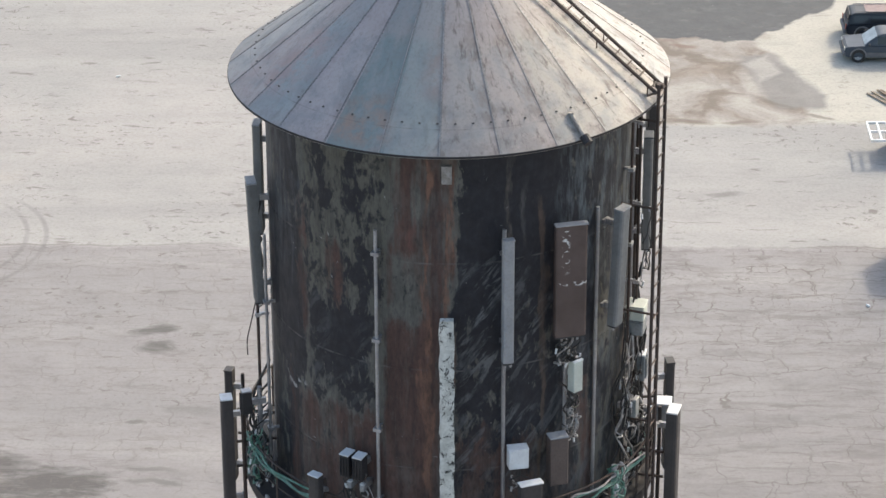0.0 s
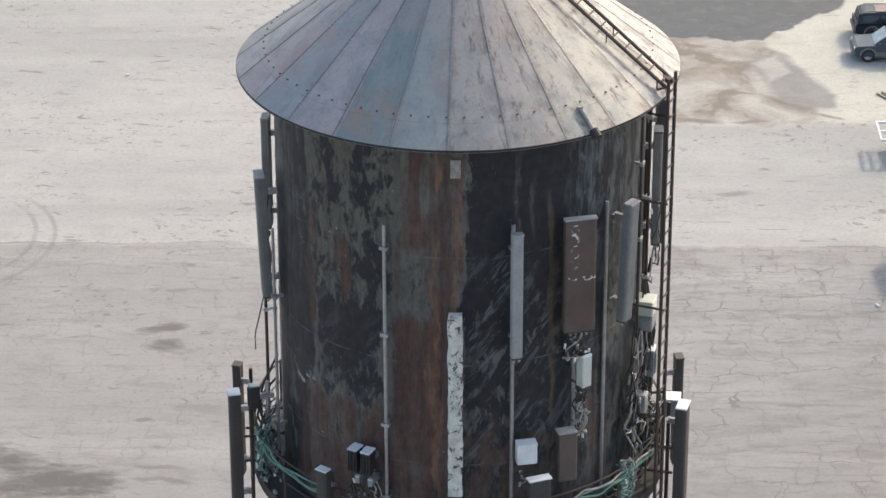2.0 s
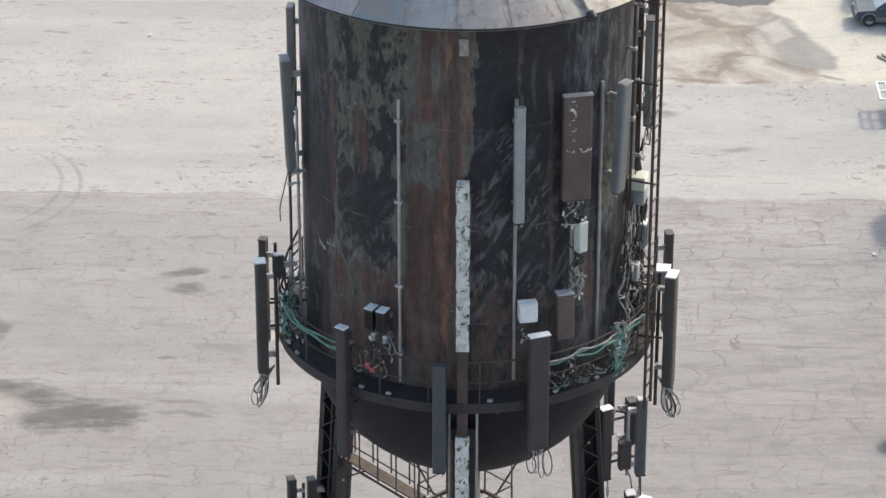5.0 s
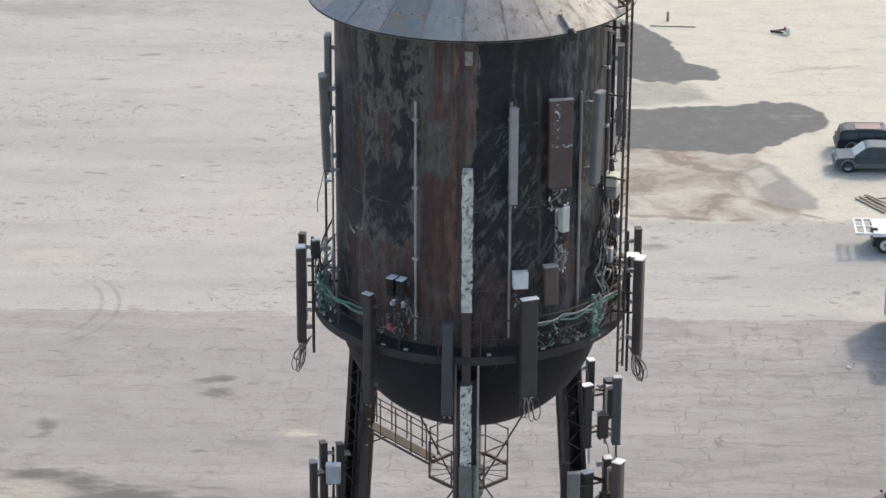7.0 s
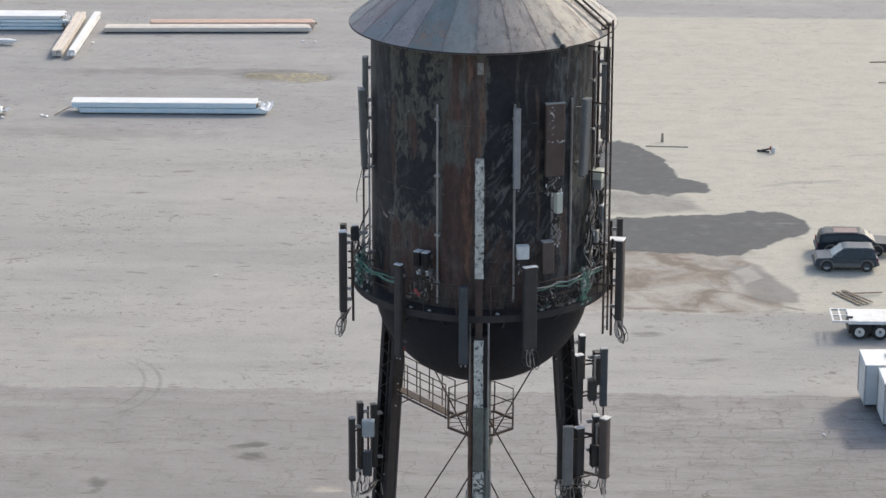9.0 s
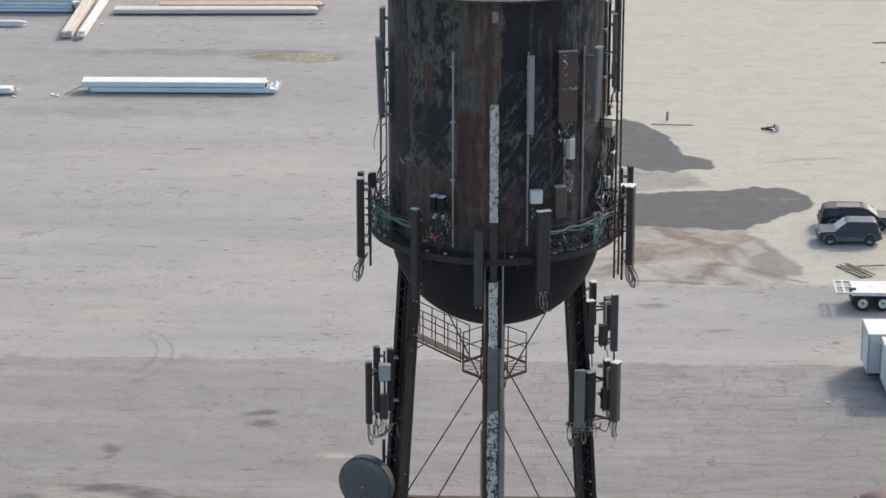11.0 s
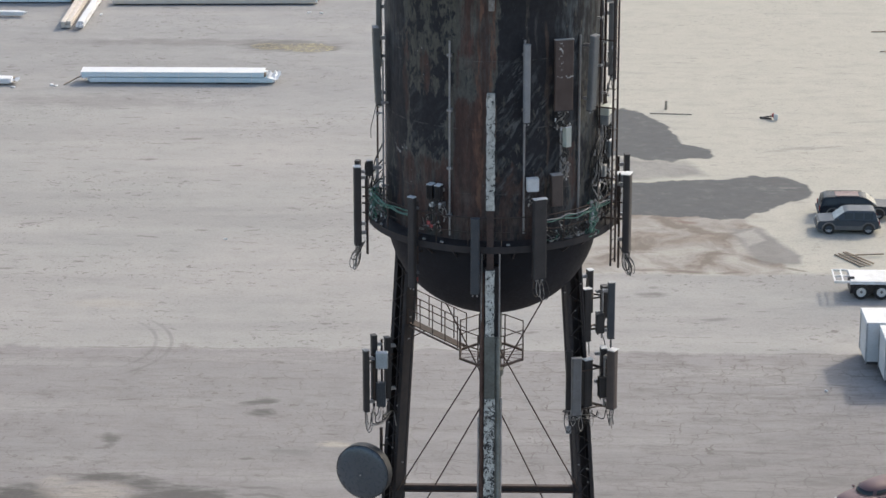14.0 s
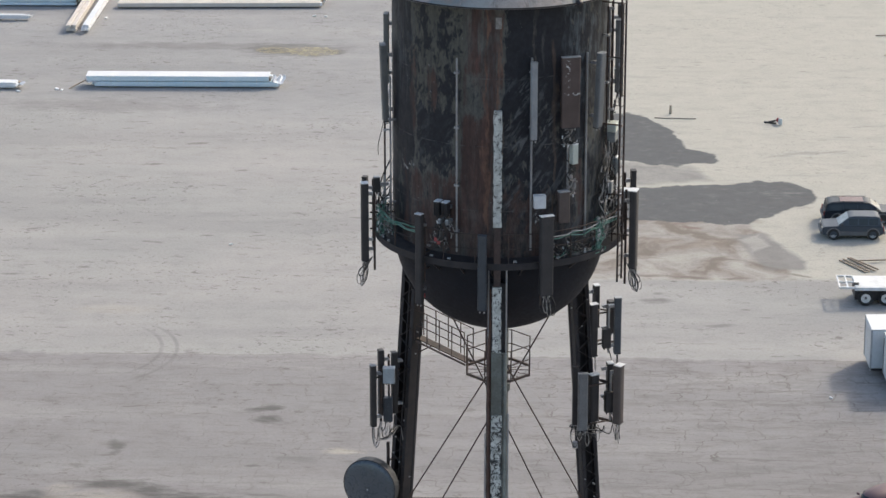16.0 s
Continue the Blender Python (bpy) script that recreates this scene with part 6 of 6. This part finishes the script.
# flatbed trailer
trailer = thing("flatbed_trailer", upright(19.1, 84.15, 0, 0), "white flatbed trailer with twin axles and a slatted ramp", "trailer")
WHITE_PAINT = worn("trailer_white", (0.78, 0.78, 0.77), (0.68, 0.68, 0.66), 0.45, 0.0, 1.5, 0.3, (0.4, 0.38, 0.34), 0.25, 0.04)
part("deck", box(B(), (4.4, 0, 1.10), (6.9, 2.1, 0.10), bevel=0.02), WHITE_PAINT, trailer)
for s in (-1, 1):
    part("side_beam", box(B(), (4.4, s * 1.06, 1.04), (6.9, 0.10, 0.2), bevel=0.02), WHITE_PAINT, trailer)
    part("ramp_rail", box(B(), (0.45, s * 1.06, 1.10), (0.95, 0.10, 0.12)), WHITE_PAINT, trailer)
    part("fender", box(B(), (2.2, s * 1.0, 0.99), (2.6, 0.34, 0.06), bevel=0.02), WHITE_PAINT, trailer)
    for x in (1.58, 2.78):
        wheel(trailer, x, s * 1.02, 0.47, 0.26, WHITE_PAINT)
        part("hub_cap", rod(B(), (x, s * 1.03, 0.47), (x, s * 1.10, 0.47), 0.085, 10), TRIM, trailer)
part("ramp_rail", box(B(), (0.45, 0, 1.10), (0.95, 0.08, 0.10)), WHITE_PAINT, trailer)
for x in (0.02, 0.5):
    part("ramp_bar", box(B(), (x, 0, 1.102), (0.09, 2.2, 0.11)), WHITE_PAINT, trailer)
# added black box that stands for the shade behind the wheels
part("axle_shade", box(B(), (2.2, 0, 0.62), (2.5, 1.7, 0.66)), BLACK_PLASTIC, trailer)
part("winch", box(B(), (1.05, -0.55, 1.20), (0.3, 0.2, 0.1), bevel=0.02), BLACK_PLASTIC, trailer)
part("jack_leg", box(B(), (7.6, 0, 0.55), (0.12, 0.12, 1.1)), BLACK_PLASTIC, trailer)


def cargo(at, label, length=5.0):
    ob = thing("cargo_trailer", at, label, "trailer", "enclosed trailers")
    pale = worn("pale_sheet", (0.66, 0.69, 0.71), (0.60, 0.63, 0.65), 0.4, 0.0, 1.0, 0.4, (0.4, 0.4, 0.38), 0.2, 0.04)
    part("body", box(B(), (length / 2, 0, 1.5), (length, 2.5, 2.36), bevel=0.04), pale, ob)
    part("roof", box(B(), (length / 2, 0, 2.70), (length + 0.04, 2.54, 0.06), bevel=0.02), WHITE_PAINT, ob)
    part("end_door", box(B(), (-0.012, 0, 1.5), (0.03, 2.2, 2.1)), WHITE_PAINT, ob)
    for s in (-1, 1):
        part("corner_post", box(B(), (0.02, s * 1.235, 1.5), (0.09, 0.06, 2.4)), CHROME, ob)
        part("skirt", box(B(), (length / 2, s * 1.245, 0.36), (length, 0.04, 0.12)), BLACK_PLASTIC, ob)
        for x in (length * 0.45, length * 0.45 + 0.85):
            wheel(ob, x, s * 1.05, 0.36)
    part("hinge_bar", rod(B(), (-0.04, 0.9, 0.5), (-0.04, 0.9, 2.5), 0.02, 5), CHROME, ob)
    part("roof_vent", box(B(), (1.45, 0.2, 2.80), (0.4, 0.4, 0.14), bevel=0.03), WHITE_PAINT, ob)
    part("side_window", box(B(), (0.95, -1.256, 1.55), (0.55, 0.02, 0.9)), GLASS, ob)
    return ob


cargo(upright(19.7, 72.75, 0, 2), "white enclosed cargo trailer parked on the pavement")
cargo(upright(20.45, 69.9, 0, 2), "white enclosed cargo trailer with a small side window")

# stored bundles
BLUE_WRAP = worn("pale_blue_wrap", (0.66, 0.79, 0.84), (0.76, 0.85, 0.88), 0.4, 0.0, 0.8, 0.6, (0.52, 0.63, 0.66), 0.3, 0.06)
WHITE_WRAP = worn("white_wrap", (0.82, 0.82, 0.82), (0.76, 0.76, 0.76), 0.45, 0.0, 0.8, 0.5, (0.5, 0.48, 0.45), 0.2, 0.05)
TIMBER = worn("pale_timber", (0.77, 0.70, 0.62), (0.71, 0.64, 0.56), 0.75, 0.0, 1.5, 0.5, (0.45, 0.34, 0.24), 0.25, 0.1)
PINK_TIMBER = worn("reddish_timber", (0.66, 0.48, 0.39), (0.60, 0.43, 0.34), 0.75, 0.0, 1.5, 0.5, (0.45, 0.29, 0.22), 0.25, 0.1)
GREY_TIMBER = worn("weathered_timber", (0.34, 0.28, 0.21), (0.26, 0.21, 0.16), 0.8, 0.0, 3.0, 0.5)


def bundle(a, b, cols, rows, w, h, material, label, category, top=None, ends=True, skew=0.0, slip=0.0, seed=1):
    """Long packages side by side and on one another, on bearers."""
    a, b = Vector((*a, 0)), Vector((*b, 0))
    d = b - a
    ang = math.atan2(d.y, d.x)
    ob = thing("material_bundle", Matrix.Translation(a) @ Matrix.Rotation(ang, 4, "Z"), label, category, "stored bundles")
    r2 = random.Random(seed)
    length = d.length
    for k in range(4):
        x = length * (k + 0.5) / 4
        part("bearer", box(B(), (x, 0, 0.04), (0.12, cols * w * 0.98, 0.08)), GREY_TIMBER, ob)
    for j in range(rows):
        for i in range(cols):
            e0, e1 = r2.uniform(-0.12, 0.12) - slip * j, r2.uniform(-0.12, 0.25) - slip * j
            bm = box(B(), (length / 2 + (e0 + e1) / 2, (i - (cols - 1) / 2) * w + skew * j, 0.08 + h * (j + 0.5)), (length + e1 - e0, w - 0.03, h - 0.05), bevel=min(w, h) * 0.12)
            part("package", bm, (top if top and j == rows - 1 else material), ob)
            if ends:
                part("end_block", box(B(), (length + e1 + 0.07, (i - (cols - 1) / 2) * w + skew * j, 0.08 + h * (j + 0.5)), (0.16, w * 0.7, h * 0.7), bevel=0.02), GREY_TIMBER if (i + j) % 2 else WHITE_WRAP, ob)
    if material is BLUE_WRAP or material is WHITE_WRAP:
        part("top_sheet", box(B(), (length / 2 - slip * (rows - 1), skew * (rows - 1), 0.068 + h * rows), (length + 0.1, cols * w * 0.98, 0.02), bevel=0.006), WHITE_WRAP, ob)
        # torn wrapping hanging off both ends
        for x in (-0.12, length + 0.22):
            bm = B()
            bmesh.ops.create_grid(bm, x_segments=6, y_segments=6, size=0.5)
            for v in bm.verts:
                v.co = (x + v.co.x * 0.9 + r2.uniform(-0.1, 0.1), v.co.y * cols * w * 1.1 + r2.uniform(-0.06, 0.06), 0.10 + h * rows * (0.35 + 0.55 * r2.random() ** 2))
            bmesh.ops.solidify(bm, geom=list(bm.faces), thickness=0.015)
            part("torn_wrap", bm, WHITE_WRAP, ob)
    for k in range(5 if material is BLUE_WRAP or material is WHITE_WRAP else 0):
        x = length * (k + 0.5) / 5
        part("strap", box(B(), (x, skew * (rows - 1) / 2, 0.08 + h * rows / 2), (0.03, cols * w + abs(skew) * rows, h * rows + 0.01)), WHITE_WRAP, ob)
    return ob


bundle((-32.4, 130.55), (-18.7, 130.75), 3, 2, 0.5, 0.42, BLUE_WRAP, "long bundle of pale blue wrapped lengths on the pavement", "bundle", slip=0.45, seed=2)
bundle((-33.9, 154.9), (-17.2, 155.6), 3, 1, 0.45, 0.42, TIMBER, "long low bundle of pale timber", "timber bundle", seed=3)
bundle((-30.4, 156.3), (-16.9, 156.9), 3, 2, 0.4, 0.27, PINK_TIMBER, "long low bundle of reddish timber", "timber bundle", seed=4)
bundle((-36.55, 146.2), (-36.5, 158.8), 2, 2, 0.42, 0.3, TIMBER, "bundle of pale timber lying across the others", "timber bundle", seed=5)
bundle((-35.35, 146.2), (-35.15, 159.0), 1, 2, 0.5, 0.3, WHITE_WRAP, "long white wrapped bundle beside timber", "bundle", seed=6)
bundle((-50.0, 155.6), (-37.5, 155.8), 4, 4, 0.5, 0.3, BLUE_WRAP, "stack of white wrapped lengths in layers", "bundle", WHITE_WRAP, seed=7)
bundle((-46.0, 150.2), (-41.0, 150.2), 1, 1, 0.45, 0.4, WHITE_WRAP, "short white wrapped bundle", "bundle", seed=8)
bundle((-48.0, 129.6), (-38.2, 129.6), 2, 1, 0.45, 0.45, WHITE_WRAP, "white wrapped bundle running out of view", "bundle", seed=9)
bundle((-28.3, 173.2), (-25.5, 173.4), 4, 2, 0.3, 0.2, PINK_TIMBER, "small pile of reddish offcuts", "timber pile", ends=False, seed=10)
bundle((-19.9, 172.2), (-19.6, 174.5), 1, 1, 0.5, 0.3, WHITE_WRAP, "short white wrapped piece", "bundle", ends=False, seed=11)

rng = random.Random(11)
for k, (a, b) in enumerate((((19.9, 91.3), (21.3, 89.0)), ((20.15, 91.45), (21.55, 89.1)), ((20.45, 91.65), (21.85, 89.2)), ((20.6, 91.6), (22.1, 89.4)), ((21.1, 91.0), (22.9, 91.2)))):
    a, b = Vector((*a, 0.05 + 0.02 * k)), Vector((*b, 0.06 + 0.02 * k))
    bm = box(B(), (a + b) / 2, ((b - a).length, 0.09, 0.07), (b - a).to_track_quat("X", "Z").to_matrix())
    tagged(part("loose_board", bm, GREY_TIMBER), "loose weathered board lying on sand", "board", "loose boards")
a, b = Vector((-32.5, 131.2, 0.55)), Vector((-34.1, 129.4, 0.04))
bm = box(B(), (a + b) / 2, ((b - a).length, 0.08, 0.06), (b - a).to_track_quat("X", "Z").to_matrix())
tagged(part("loose_board", bm, GREY_TIMBER), "loose stick leaning on the end of a wrapped bundle", "board", "loose boards")
PALE_POST = worn("bleached_timber", (0.40, 0.36, 0.30), (0.32, 0.285, 0.235), 0.85)
for a, b in (((9.5, 122.9), (12.5, 122.75)), ((28.0, 141.0), (33.0, 141.3)), ((28.0, 147.2), (33.0, 147.6))):
    a, b = Vector((*a, 0.04)), Vector((*b, 0.04))
    bm = box(B(), (a + b) / 2, ((b - a).length, 0.09, 0.06), (b - a).to_track_quat("X", "Z").to_matrix())
    tagged(part("loose_board", bm, PALE_POST if a.y < 130 else GREY_TIMBER), "loose weathered plank lying on sand", "board", "loose boards")
stump = thing("marker_post", upright(10.7, 124.1, 0, 0), "short weathered post standing in the sand", "post")
part("stem", rod(B(), (0, 0, 0), (0, 0, 0.6), 0.11, 8, 0.08), PALE_POST, stump)
part("head", box(B(), (0, 0, 0.62), (0.22, 0.22, 0.08), bevel=0.03), PALE_POST, stump)
junk = thing("broken_barricade", upright(18.1, 121.7, 0, -25), "fallen red and white barricade with dark legs", "barricade")
part("board", box(B(), (0.25, 0, 0.32), (0.3, 0.06, 0.3), Matrix.Rotation(0.5, 3, "Y"), 0.02), RED_PLATE, junk)
part("pale_board", box(B(), (0.45, -0.1, 0.25), (0.3, 0.1, 0.45), bevel=0.02), WHITE, junk)
for s in (-1, 1):
    part("support", rod(B(), (-0.7, s * 0.2, 0.03), (0.2, s * 0.15, 0.3), 0.03, 5), BLACK_PLASTIC, junk)
part("foot", box(B(), (-0.35, 0, 0.06), (0.9, 0.12, 0.1)), BLACK_PLASTIC, junk)

# weeds and litter
def tufts(name, cx, cy, rx, ry, count, hgt, material, label, category, seed, flat=False):
    r2 = random.Random(seed)
    bm = B()
    for _ in range(count):
        t, q = r2.uniform(0, math.tau), math.sqrt(r2.random())
        x, y = cx + rx * q * math.cos(t), cy + ry * q * math.sin(t)
        a, h, s = r2.uniform(0, math.tau), hgt * r2.uniform(0.4, 1.0), r2.uniform(0.03, 0.08)
        if flat:
            u, v = Vector((math.cos(a), math.sin(a), 0)) * s * 3, Vector((-math.sin(a), math.cos(a), 0)) * s * 0.8
            q0 = Vector((x, y, 0.006 + h * 0.3))
            bm.faces.new([bm.verts.new(w) for w in (q0 - u - v, q0 + u, q0 - u + v)])
            continue
        p = [bm.verts.new((x - s * math.cos(a), y - s * math.sin(a), 0)), bm.verts.new((x + s * math.cos(a), y + s * math.sin(a), 0)), bm.verts.new((x + r2.uniform(-s, s), y + r2.uniform(-s, s), h))]
        bm.faces.new(p)
    me = bpy.data.meshes.new(name)
    bm.to_mesh(me)
    bm.free()
    me.materials.append(material)
    tagged(new(name, me), label, category, kind="stuff")


STRAW = worn("dry_weeds", (0.47, 0.42, 0.28), (0.36, 0.32, 0.22), 0.9, 0.0, 2.0, 0.5, (0.25, 0.21, 0.13), 0.3)
tufts("weed_patch", -16.6, 140.9, 2.1, 1.3, 300, 0.06, STRAW, "patch of dry yellow weeds and straw", "weeds", 3, True)
tufts("weed_patch", -19.6, 141.2, 1.6, 1.0, 150, 0.06, STRAW, "thin patch of dry straw on dark soil", "weeds", 8, True)
tufts("weed_tuft", -33.3, 154.7, 0.6, 0.3, 60, 0.3, worn("green_weeds", (0.10, 0.14, 0.05), (0.16, 0.17, 0.07), 0.9), "green weeds at the end of timber", "weeds", 4)
r2 = random.Random(21)
LITTER = [(-18.24, 93.19, 0.24), (17.27, 67.9, 0.22), (-35.0, 129.3, 0.5), (-34.6, 129.0, 0.35), (-17.4, 152.2, 0.35), (-16.4, 152.0, 0.3), (-37.8, 128.6, 0.4), (-34.4, 151.0, 0.4)]
for x, y, s in LITTER:
    bm = box(B(), (x, y, 0.05), (s, s * 0.5, 0.08), Matrix.Rotation(r2.uniform(0, 3), 3, "Z"), 0.02)
    tagged(part("litter", bm, WHITE_WRAP), "scrap of white litter on the pavement", "litter", "litter in the yard")
